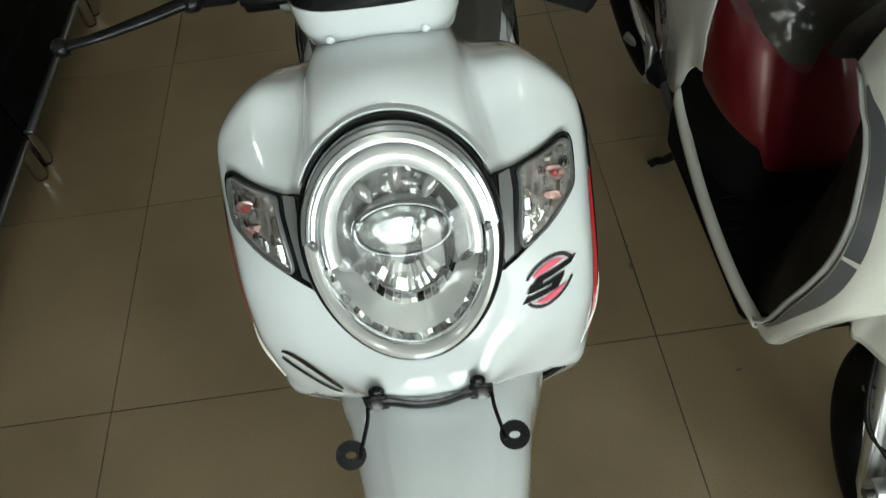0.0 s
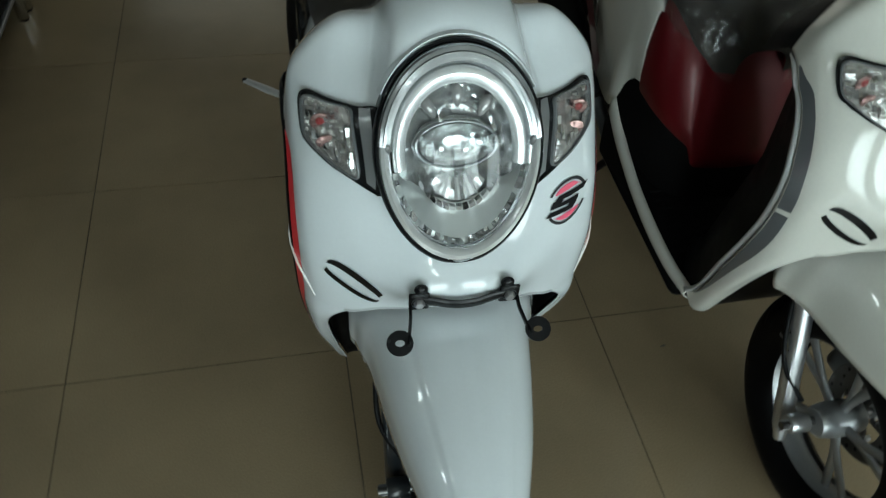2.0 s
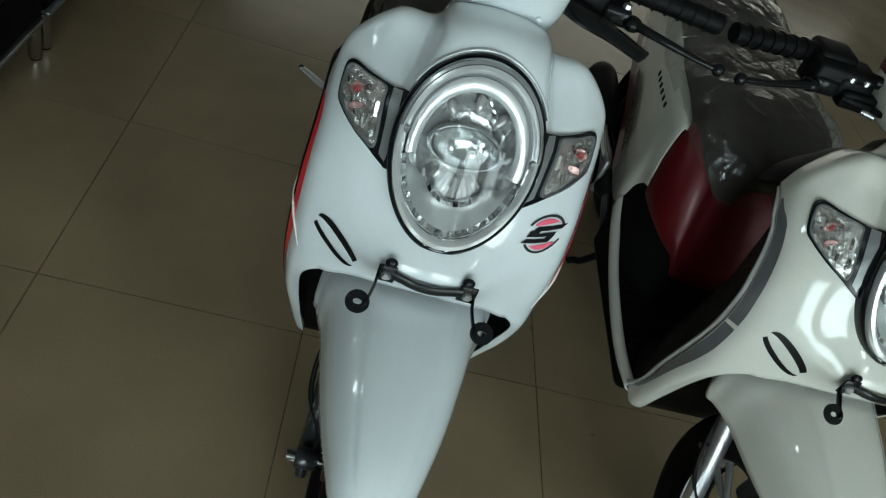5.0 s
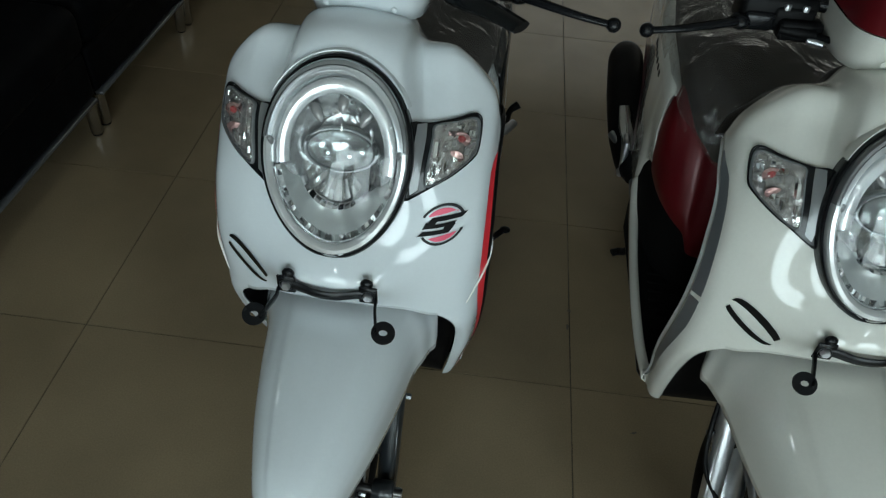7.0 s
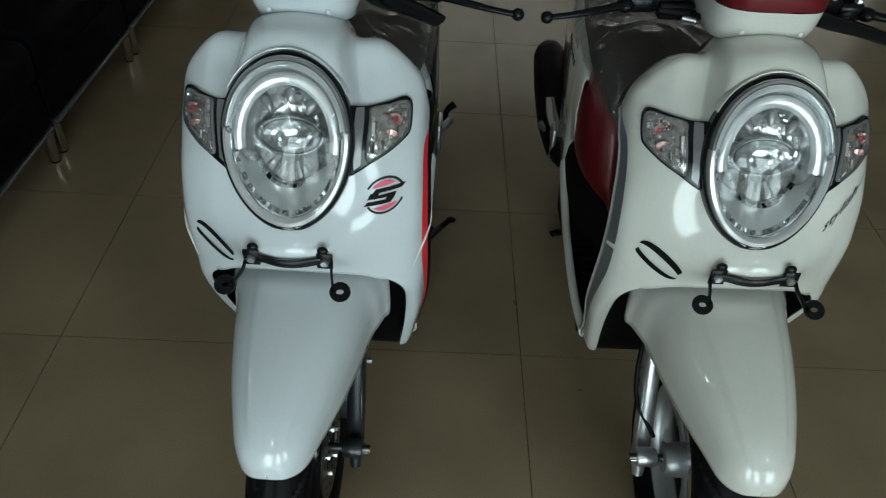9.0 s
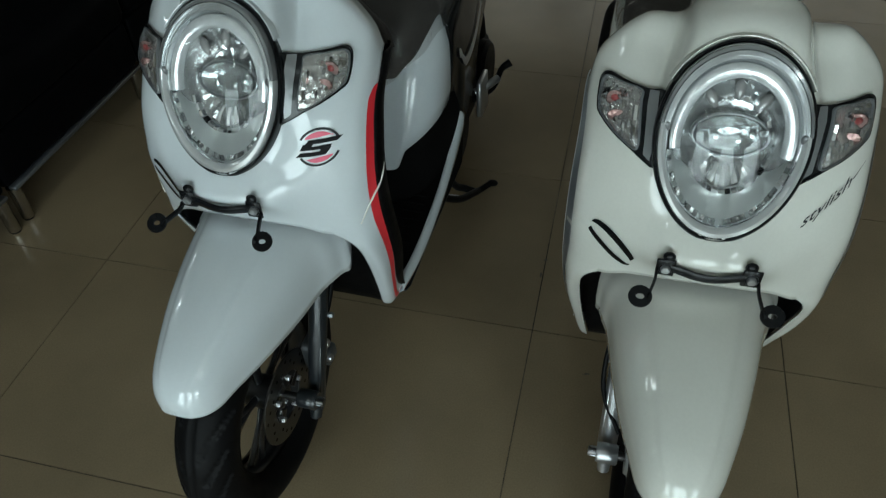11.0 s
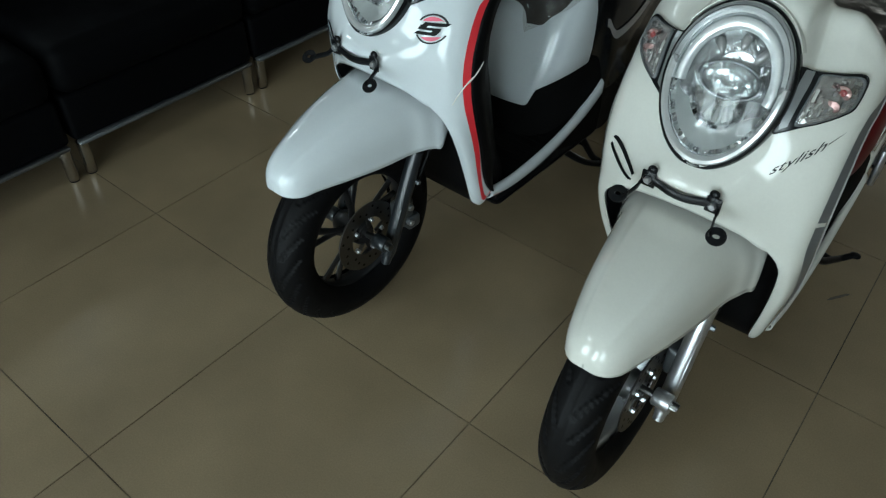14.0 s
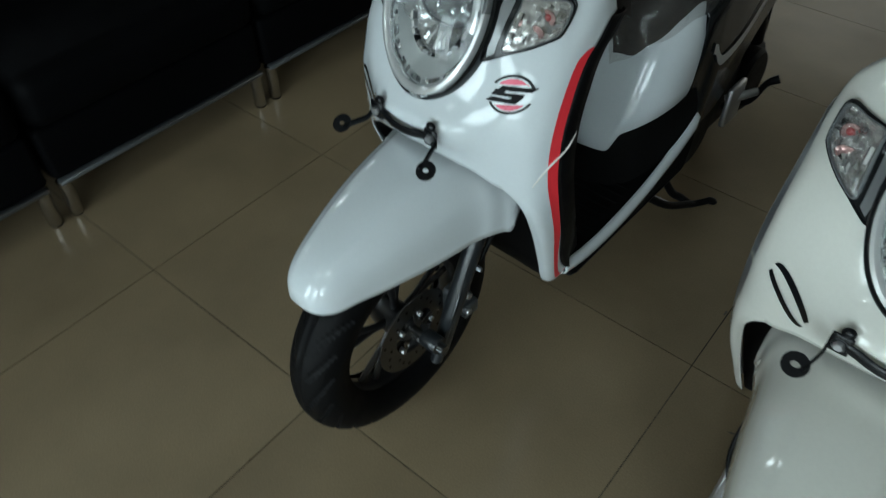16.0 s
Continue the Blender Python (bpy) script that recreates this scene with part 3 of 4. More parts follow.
def plate_bracket(bike, style):
    """The number-plate bracket: a bar between two bolts, with a bent tab and an eye at each end."""
    y0 = -.012
    bar = [(-.052, y0 + .004, .6845), (-.035, y0 + .002, .682), (-.018, y0 - .001, .6795), (0, y0 - .002, .6785), (.018, y0 - .001, .6795), (.035, y0 + .002, .682), (.052, y0 + .004, .6845)]
    body = part("plate_bracket", tube(bar, .0080, 8, 24, flat=.40, up=(0, 1, 0)), "steel_black", bike, "black steel number plate bracket with two eyes")
    for s in (-1, 1):
        c = Vector((s * .058, y0 + .004, .684))
        plate = block((c.x - .013, c.y - .002, c.z - .015), (c.x + .013, c.y + .002, c.z + .016), .0015, 1, None)
        knob = ball((c.x - s * .003, c.y + .004, c.z + .018), .009, .006, .008, 12, 8)
        part("bolt_plate", join(plate, knob), "steel_black", body)
        part("bolt", join(lathe([(.0001, -.0085), (.0052, -.0085), (.0072, -.0065), (.0074, -.002)], (c.x, c.y, c.z), "y", 6),
                          lathe([(.0095, -.0034), (.0095, -.0018), (.001, -.0018)], (c.x, c.y, c.z), "y", 16)), "alloy", body, "zinc bolt")
        # tab reaching forward and outward to the eye; one of the striped bike's is bent up a little
        out = .007 if (style == "striped" and s < 0) else 0.0
        e = Vector((s * .088, -.052 - out, .664 + out - (.002 if s > 0 else 0)))
        path = [(c.x + s * .011, y0 + .002, .677), (c.x + s * .012, y0 - .010, .671), (e.x - s * .013, e.y + .010, e.z + .002), (e.x - s * .010, e.y - .006, e.z + .001)]
        part("tab", tube(path, .0062, 8, 10, flat=.36, up=(1, 0, 0)), "steel_black", body)
        # the eye: a flat washer facing up and forward
        n = Vector((0, -.55, .83))
        t1 = Vector((1, 0, 0))
        t2 = n.cross(t1)
        rows = []
        for rx, ry, h in ((.0165, .0160, 0), (.0165, .0160, .003), (.0060, .0038, .003), (.0060, .0038, 0), (.0165, .0160, 0)):
            rows.append([e + t1 * rx * math.cos(a) + t2 * ry * math.sin(a) + n * h for a in np.linspace(0, 2 * math.pi, 24, endpoint=False)])
        bm = grid(rows, True)
        bmesh.ops.remove_doubles(bm, verts=bm.verts, dist=1e-6)
        part("eye", sharp(bm), "steel_black", body)


FENDER = [  # y, ridge height, half width, lower edge
    (-.2670, .484, .0004, .4735), (-.2655, .494, .014, .4710), (-.262, .505, .028, .4690), (-.250, .521, .044, .4660), (-.230, .536, .057, .4645), (-.20, .551, .068, .4680), (-.13, .578, .089, .4670),
    (-.05, .601, .107, .4640), (.03, .613, .122, .4650), (.065, .614, .134, .4650), (.090, .614, .141, .4600), (.106, .613, .148, .4550), (.118, .611, .149, .472), (.14, .606, .143, .505), (.17, .595, .128, .540), (.195, .580, .110, .560)]


def front_fender(bike, paint):
    net = []
    ang = [0, 12, 24, 36, 48, 60, 70, 80, 90]
    for y, zt, w, zl in FENDER:
        row = []
        for a in ang:
            s, c = math.sin(radians(a)), math.cos(radians(a))
            f = abs(s) ** .80
            row.append((w * .965 * f, y, zl + (zt - zl) * max(c, 0) ** .62))
        net.append(row)
    cols = [spline([r[j] for r in net], 90) for j in range(len(ang))]
    rows = []
    for i in range(90):
        row = []
        for x, y, z in spline([c[i] for c in cols], 34):
            # a slightly raised middle, bounded by a soft crease on each side
            f = x / max(.02, float(np.interp(y, [r[0] for r in FENDER], [r[2] for r in FENDER])))
            rise = min(1, max(0, (.60 - f) / .09))
            row.append((x, y, z + .0028 * rise * rise * (3 - 2 * rise) * min(1, max(0, (y + .26) / .06))))
        rows.append(row)
    bm = grid(mirror_rows(rows))
    bmesh.ops.remove_doubles(bm, verts=bm.verts, dist=1e-5)
    ob = part("front_fender", bm, paint, bike, "glossy white front mudguard")
    mod = ob.modifiers.new("thickness", "SOLIDIFY")
    mod.thickness, mod.offset = .003, 0


WHEEL_C, WHEEL_R = (-.008, -.055, .238), .250


def tyre_mesh(c, r, half, seg=528):
    """A tyre with long slanted tread grooves, alternating from side to side, and a groove round the middle."""
    prof = []
    for a in np.linspace(-148, 148, 49):
        prof.append((r - half * 0.98 + half * 0.98 * math.cos(radians(a)), half * math.sin(radians(a)), a))
    rows = []
    for i in range(seg):
        t = 2 * math.pi * i / seg
        row = []
        for rad, x, a in prof:
            d = 0.0
            b = abs(a)
            if b < 3.5:
                d = .004
            elif 9 < b < 78:
                phase = (i * 22 / seg + ((b - 9) / 69) ** .8 * 1.7 + (0.5 if a > 0 else 0)) % 1
                long = 9 < b < 66 if (int(i * 22 / seg) % 2) else 24 < b < 78
                if phase < .15 and long:
                    d = .006 * min(1, (b - 9) / 8, (78 - b) / 8)
            q = rad - d
            row.append((c[0] + x, c[1] + q * math.cos(t), c[2] + q * math.sin(t)))
        rows.append(row)
    rows.append(rows[0])
    bm = grid(rows)
    bmesh.ops.remove_doubles(bm, verts=bm.verts, dist=1e-6)
    return bm


def wheel(bike, name, c, r, half, paint, spokes, disc):
    tyre = part(name, tyre_mesh(c, r, half, 528 if disc else 264), "rubber", bike, "black rubber tyre on a spoked cast wheel")
    rr = r - half * 1.62
    rim = part("rim", lathe([(rr + .004, -.040), (rr + .012, -.036), (rr + .010, -.028), (rr - .004, -.024), (rr - .012, -.012), (rr - .013, .012), (rr - .004, .024), (rr + .010, .028), (rr + .012, .036), (rr + .004, .040)], c, "x", 72), paint, tyre, "cast wheel rim")
    part("hub", lathe([(.0001, -.046), (.026, -.046), (.030, -.040), (.034, -.020), (.034, .020), (.030, .040), (.026, .046), (.0001, .046)], c, "x", 28), paint, tyre)
    for i in range(spokes):
        a = 2 * math.pi * i / spokes + .3
        for d in (-.16, .16):
            path = []
            for k, f in ((.030, .0), (.07, .35), (rr - .008, 1.0)):
                t = a + d * f
                path.append((c[0], c[1] + k * math.cos(t), c[2] + k * math.sin(t)))
            part("spoke", tube(path, [.011, .0085, .010], 8, 8, flat=.62, up=(1, 0, 0)), paint, tyre)
    if disc:
        x = c[0] + .052
        bm = lathe([(.052, -.002), (.094, -.002), (.095, -.001), (.095, .001), (.094, .002), (.052, .002), (.052, -.002)], (x, c[1], c[2]), "x", 60)
        d = part("brake_disc", bm, "steel", tyre, "drilled steel brake disc")
        for i in range(24):
            t = 2 * math.pi * i / 24
            k = .066 + .009 * (i % 3)
            part("disc_hole", lathe([(.0001, .0025), (.0036, .0025), (.0036, -.0025), (.0001, -.0025)], (x, c[1] + k * math.cos(t), c[2] + k * math.sin(t)), "x", 8), "black", d)
        for i in range(5):
            t = 2 * math.pi * i / 5
            p = (x, c[1] + .045 * math.cos(t), c[2] + .045 * math.sin(t))
            part("disc_bolt", lathe([(.0001, .008), (.005, .008), (.006, .006), (.006, -.004)], p, "x", 6), "alloy", d)
            part("disc_arm", tube([(x, c[1] + .025 * math.cos(t), c[2] + .025 * math.sin(t)), (x, c[1] + .056 * math.cos(t + .25), c[2] + .056 * math.sin(t + .25))], [.008, .006], 6, flat=.4, up=(1, 0, 0)), "steel", d)


def fork(bike, style):
    leg_mat = "alloy" if style == "plain" else "fork_dark"
    for s in (-1, 1):
        x = s * .086
        top, low = Vector((x, .166, .62)), Vector((x, -.032, .182))
        d = (top - low).normalized()
        q = lambda k: low + d * k
        leg = part("fork_leg", tube([q(.0), q(.010), q(.012), q(.20), q(.285), q(.287)], [.015, .0165, .0175, .0185, .0185, .015], 18), leg_mat, bike, "telescopic fork leg")
        part("stanchion", tube([q(.26), q(.47)], .013, 14), "chrome", leg)
        part("dust_seal", tube([q(.278), q(.298)], .020, 16), "black", leg)
        # rib and axle clamp
        part("rib", tube([q(.01) + Vector((s * .012, -.010, 0)), q(.22) + Vector((s * .010, -.012, 0))], [.005, .004], 6), leg_mat, leg)
        part("axle_clamp", join(lathe([(.0001, -.019), (.017, -.019), (.019, -.016), (.019, .016), (.017, .019), (.0001, .019)], (x, -.050, .236), "x", 18), tube([q(-.022), q(.016)], [.011, .0155], 12)), leg_mat, leg)
        part("axle_nut", lathe([(.0001, s * .033), (.008, s * .033), (.0105, s * .029), (.0105, s * .018)], (x, -.050, .236), "x", 6), "alloy" if style == "plain" else "alloy_dark", leg, "shiny axle nut")
        part("fender_stay_bolt", lathe([(.0001, s * .010), (.005, s * .010), (.006, s * .007), (.006, 0)], tuple(q(.20) + Vector((s * .017, .012, 0))), "x", 6), "alloy_dark", leg)
    part("axle", tube([(-.12, -.052, .238), (.12, -.052, .238)], .008, 10), "steel", bike)
    cal = part("brake_caliper", join(block((.046, .020, .225), (.082, .075, .300), .010, 3), block((.060, .045, .215), (.092, .085, .250), .006, 2)), "alloy_dark", bike, "dark brake caliper beside the disc")
    for z in (.238, .285):
        part("caliper_pin", lathe([(.0001, .014), (.007, .014), (.009, .010), (.009, 0)], (.082, .052, z), "x", 10), "alloy", cal)
    part("brake_hose", tube([(.075, .060, .30), (.098, .085, .38), (.10, .13, .47), (.07, .17, .56)], .005, 8, 20), "black", bike)
    part("speed_cable", tube([(-.07, -.02, .26), (-.11, .03, .33), (-.10, .10, .45), (-.06, .16, .56)], .0045, 8, 20), "black", bike)


def inner_cover(bike, style):
    """The back of the leg shield: a ridge behind the rear edge, then the dark inner wall."""
    trim = "silver_trim" if style == "plain" else "black"
    vs = np.linspace(.6, 13, 60)
    for s in (-1, 1):
        rows = []
        for v in vs:
            e = cover_at(s * 5, v)
            k = min(1, (v - .6) / 2)
            w = .015 if style == "plain" else .042
            w *= min(1, .22 + max(0, 12.9 - v) / 2.6)
            rows.append([e + (s * -.002, .001, 0), e + (s * .002, .008, -.001), e + (s * .003, w * .55, -.002), e + (s * .001, w, -.003), e + (s * -.012, w + .006, -.003)])
        ob = part("shield_trim", grid(rows), trim, bike, "narrow silver-grey edge trim" if style == "plain" else "black inner edge of the leg shield")
        mod = ob.modifiers.new("thickness", "SOLIDIFY")
        mod.thickness = .003
    rows = []
    for v in vs:
        e = cover_at(5, v)
        z = e[2]
        w = .015 if style == "plain" else .036
        yin = float(np.interp(z, (.22, .35, .6, .83, .97), (.40, .345, .30, .315, .33)))
        a = e + (-.012, w + .004, -.003)
        rows.append([(0, yin, z), (.07, yin - .002, z), (.13, yin - .012, z), tuple((a + np.array((.15, yin - .02, z))) / 2), tuple(a)])
    rows.append([(x, y, z) for x, y, z in rows[-1]])
    bm = grid(mirror_rows(rows[:-1]))
    part("inner_shield", bm, "black", bike, "black plastic inner leg shield")
    # top rim that closes the cover towards the inner wall
    rows = []
    for u in np.linspace(-5, 5, 60):
        e = cover_at(u, 0)
        rows.append([e + (0, -.001, -.001), e + (0, .010, -.004), e + (0, .030, -.020), (e[0] * .95, .330, e[2] - .05)])
    part("top_rim", grid(rows), "black", bike)
    # wheel house behind the fender
    rows = []
    for v in np.linspace(8, 13, 30):
        e = cover_at(3, v)
        row = []
        for a in np.linspace(-90, 90, 25):
            sx, cy = math.sin(radians(a)), math.cos(radians(a))
            row.append((e[0] * .99 * sx, e[1] + .003 + float(np.interp(v, (8, 10, 11, 12, 13), (.11, .10, .06, .028, .018))) * cy ** .6, e[2] + .005 - .022 * cy ** .5))
        rows.append(row)
    ob = part("wheel_house", grid(rows), "black", bike, "black plastic wheel-house liner")
    rows = []
    for k in np.linspace(0, 1, 12):
        row = []
        for a in np.linspace(-90, 90, 25):
            e = cover_at(3 * a / 90, 8)
            row.append((e[0] * .97, e[1] + .006 + k * .20, e[2] - .002 + .01 * math.sin(k * 3)))
        rows.append(row)
    part("wheel_house_roof", grid(rows), "black", bike)


def floorboard(bike, style, paint):
    edge = [(.1795, .256, .262, .232), (.185, .34, .258, .220), (.188, .44, .266, .222), (.189, .55, .284, .240), (.189, .64, .312, .262), (.1895, .70, .342, .28), (.190, .755, .378, .305)]
    pts = spline([(x, y, z) for x, y, z, _ in edge], 40)
    low = spline([(x, y, z) for x, y, _, z in edge], 40)
    for s in (-1, 1):
        rows = []
        for (x, y, z), (_, _, zl) in zip(pts, low):
            rows.append([(s * (x - .012), y, z - .004), (s * (x - .009), y, z + .003), (s * (x - .003), y, z + .002), (s * (x + .002), y, z - .006), (s * (x + .001), y, (z + zl) / 2), (s * (x - .012), y, zl + .004), (s * (x - .025), y, zl)])
        ob = part("floor_trim", grid(rows), paint, bike, "white floorboard edge")
        mod = ob.modifiers.new("thickness", "SOLIDIFY")
        mod.thickness = .003
        if style == "striped":
            rows = [[(s * (x + .004), y, zl + (z - zl) * (.62 + .14 * (1 - k / 18))), (s * (x + .004), y, zl + (z - zl) * (.62 - .10 * (1 - k / 18)))] for k, ((x, y, z), (_, _, zl)) in enumerate(zip(pts[:18], low[:18]))]
            part("edge_stripe", grid(rows), "red_film", ob, "thin red line along the edge")
        # dark lower skirt
        rows = [[(s * (x - .022), y, zl + .004), (s * (x - .022), y, zl - .028), (s * (x - .05), y, zl - .04)] for (x, y, z), (_, _, zl) in zip(pts[4:], low[4:])]
        part("lower_skirt", grid(rows), "black", bike)
    rows = []
    for x, y, z in pts:
        rows.append([(0, y, z - .004), (.06, y, z - .004), (.12, y, z - .006), (x - .05, y, z - .006), (x - .010, y, z - .001)])
    mat = part("floor_mat", grid(mirror_rows(rows)), "mat", bike, "black ribbed rubber floor mat")
    for i in range(9):
        y = .34 + i * .024
        z = float(np.interp(y, pts[:, 1], pts[:, 2])) - .003
        for s in (-1, 1):
            part("mat_rib", block((s * .10 - .055, y, z - .002), (s * .10 + .055, y + .008, z + .0015), .001, 1), "mat", mat)
    part("under_tray", block((-.175, .30, .175), (.175, .80, .21), .02, 2), "black", bike)


def seat_panel(bike, style):
    """The wrapped panel under the seat, standing on the dark riser."""
    paint = "red" if style == "plain" else "white"

    def ring(z, half, y0, y1, k=.62):
        row = []
        for a in np.linspace(-90, 90, 91):
            sx, cy = math.sin(radians(a)), math.cos(radians(a))
            row.append((half * (1 if sx > 0 else -1) * abs(sx) ** k, y1 - (y1 - y0) * abs(cy) ** .75, z))
        return row
    rows = [ring(z, h, y0, y1) for z, h, y0, y1 in ((.366, .176, .500, .672), (.372, .180, .492, .672), (.42, .186, .500, .672), (.50, .188, .522, .672), (.58, .186, .545, .674), (.64, .176, .585, .678), (.68, .160, .63, .69))]
    dip = []
    for row in rows:
        out = []
        for x, y, z in row:
            foot = float(np.interp(abs(x), (0, .092, .100, .117, .19), (.366, .369, .374, .420, .468)))
            out.append((x, y, foot + (z - .366) / .314 * (.68 - foot)))
        dip.append(out)
    panel = part("seat_panel", grid(dip), paint, bike, "dark red panel under the seat" if style == "plain" else "white panel under the seat wrapped in film")
    part("panel_clip", lathe([(.0001, -.003), (.006, -.003), (.007, 0)], (.088, .507, .392), "y", 12), "black", panel)
    rows = [ring(z, h, y0, y1) for z, h, y0, y1 in ((.20, .178, .50, .78), (.28, .183, .50, .78), (.34, .184, .505, .77), (.385, .184, .508, .76), (.43, .183, .520, .74), (.50, .170, .545, .72))]
    part("riser", grid(rows), "mat", bike, "black riser below the seat panel")


PEG = (Vector((-.232, .872, .350)), Vector((-.331, .930, .366)))


def rear_body(bike, style, paint):
    # side bodies that sweep up from the floorboard to the tail
    for s in (-1, 1):
        rows = []
        for y, zt, zb, x, lip in ((.672, .652, .476, .1900, .016), (.685, .664, .472, .1915, .024), (.705, .672, .464, .192, .030), (.730, .678, .440, .192, .034), (.755, .684, .372, .192, .036), (.79, .689, .328, .191, .038), (.87, .700, .337, .189, .044), (.95, .715, .37, .182, .048), (1.06, .735, .43, .170, .045), (1.22, .76, .50, .158, .045), (1.40, .775, .58, .128, .04), (1.55, .785, .66, .085, .03), (1.62, .785, .72, .05, .02)):
            rows.append([(s * (x - lip), y, zt + .001), (s * (x - lip * .6), y, zt + .006), (s * (x - .004), y, zt - .003), (s * x, y, zt - min(.04, (zt - zb) * .4)), (s * (x + .002), y, (zt + zb) / 2), (s * (x - .006), y, zb + .010), (s * (x - .02), y, zb)])
        cols = [spline([r[j] for r in rows], 40) for j in range(7)]
        grid_rows = [[tuple(c[i]) for c in cols] for i in range(40)]
        body = part("side_body", grid(grid_rows), paint if style == "plain" else "black_gloss", bike, "white side body" if style == "plain" else "black side body with a light lower edge")
        mod = body.modifiers.new("thickness", "SOLIDIFY")
        mod.thickness = .003
        if style == "striped":
            rows = [[r[4] + Vector((s * .003, 0, .012)), r[4] + Vector((s * .004, 0, -.012))] for r in [[Vector(q) for q in g] for g in grid_rows[8:34]]]
            part("side_strip", grid(rows), "silver_trim", body, "light strip along the side")
        else:
            rows = [[Vector(g[5]) + Vector((s * .003, 0, .05)), Vector(g[5]) + Vector((s * .003, 0, .0))] for g in grid_rows[20:32]]
            part("side_stripe", grid(rows), "maroon", body, "maroon stripe low on the side")
            # unreadable lettering along the upper side: plain bars
            for k in range(6):
                y = .80 + .027 * k
                x = float(np.interp(y, (.755, .79, .87, .95, 1.06), (.192, .191, .189, .182, .170)))
                part("lettering_bar", block((s * x - .0020, y, .622 + .05 * (y - .775)), (s * x + .0020, y + .011, .636 + .05 * (y - .775)), .0006, 1), "decal", body)
    tail = part("tail_lamp", ball((0, 1.615, .735), .075, .03, .04, 20, 10), "maroon", bike, "red tail lamp")
    part("tail_cover", ball((0, 1.50, .76), .10, .13, .03, 20, 10), paint, bike)
    # seat with its film
    net = []
    for y, zt, w in ((.546, .632, .055), (.558, .676, .105), (.602, .722, .145), (.70, .750, .166), (.82, .755, .170), (.98, .760, .166), (1.12, .790, .156), (1.28, .802, .142), (1.40, .800, .115), (1.46, .775, .07)):
        row = []
        for a in np.linspace(0, 90, 10):
            sx, cz = math.sin(radians(a)), math.cos(radians(a))
            row.append((w * sx ** .7, y, zt - .085 + .085 * cz ** .5))
        net.append(row)
    cols = [spline([r[j] for r in net], 44) for j in range(10)]
    rows = mirror_rows([[tuple(c[i]) for c in cols] for i in range(44)])
    seat = part("seat", grid(rows), "seat", bike, "brown seat still wrapped in clear plastic film")
    loose = []
    for i, row in enumerate(rows):
        loose.append([Vector((x * 1.10, y - .013, z + .013 - .015 * (abs(x) / .17) ** 5)) + Vector(noise.noise_vector(Vector((x * 20, y * 15, z * 20)))) * .011 for x, y, z in row])
    part("plastic_film", grid(loose), "film", seat, "loose wrinkled clear plastic film", shadow=False)
    # engine, rear wheel, stand
    wheel(bike, "rear_wheel", (0, 1.196, .238), .250, .055, "rim_black" if style == "striped" else "rim_silver", 5, False)
    part("engine_case", join(block((.045, .74, .17), (.145, 1.28, .33), .03, 3), lathe([(.0001, 0), (.075, 0), (.085, -.01), (.085, -.06)], (.165, .84, .25), "x", 30), lathe([(.0001, 0), (.08, 0), (.09, -.01), (.09, -.06)], (.163, 1.17, .25), "x", 30)), "black", bike, "black engine and drive case")
    part("cylinder", block((-.09, .70, .20), (.06, .90, .34), .02, 2), "alloy_dark", bike)
    part("rear_shock", tube([(.12, 1.22, .34), (.12, 1.10, .62)], [.022, .026, .022], 12, 6), "black", bike)
    part("rear_mudguard", grid([[(x, 1.196 + .285 * math.cos(t), .238 + .285 * math.sin(t)) for x in np.linspace(-.065, .065, 6)] for t in np.linspace(radians(-5), radians(120), 20)]), "black", bike)
    muff = part("muffler", tube([(-.155, .90, .27), (-.163, .95, .285), (-.172, 1.05, .31), (-.176, 1.20, .345), (-.176, 1.34, .375), (-.175, 1.38, .38)], [.026, .046, .054, .055, .050, .030], 22, 24, flat=1.12), "black", bike, "black exhaust silencer with a bright heat shield")
    part("heat_shield", tube([(-.180, .925, .335), (-.187, .985, .358), (-.193, 1.07, .378)], [.014, .026, .016], 12, 12, flat=.30, up=(0, 0, 1)), "chrome", muff, "chrome heat shield")
    part("exhaust_pipe", tube([(-.02, .72, .20), (-.08, .70, .15), (-.13, .78, .17), (-.155, .92, .27)], .016, 10, 24), "alloy_dark", bike)
    stand = part("centre_stand", tube([(-.10, .80, .17), (-.125, .88, .03), (-.14, .905, .0), (-.160, .90, -.004)], .011, 8, 16), "black", bike, "black centre stand on the floor")
    part("stand_leg", tube([(.10, .80, .17), (.125, .88, .03), (.15, .905, .0), (.185, .90, -.004)], .011, 8, 16), "black", stand)
    part("stand_bar", tube([(-.115, .84, .09), (.115, .84, .09)], .009, 8), "black", stand)
    side = part("side_stand", tube([(.13, .66, .17), (.175, .74, .10), (.20, .83, .055), (.212, .86, .045), (.235, .885, .052)], [.011, .010, .010, .009, .009], 8, 24), "black", bike, "black side stand, folded up")
    part("stand_foot", ball((.239, .889, .050), .016, .013, .008, 12, 6), "black", side)
    part("stand_spring", tube([(.135, .69, .15), (.17, .76, .09)], .006, 8), "alloy", side)
    for s in (-1, 1):
        if style == "striped" and s < 0:
            # folded out: a flat alloy bar with a dark rubber end
            a, b = PEG
            peg = part("passenger_peg", tube([a, a * .5 + b * .5, b], [.009, .0115, .008], 10, 10, flat=.55, up=(0, 0, 1)), "alloy", bike, "alloy passenger footpeg, folded out")
            part("peg_tip", ball(b, .007, .007, .006, 10, 6), "black", peg)
            part("peg_hinge", block(tuple(a - Vector((.010, .012, .016))), tuple(a + Vector((.05, .012, .012))), .005, 2), "alloy", peg)
            continue
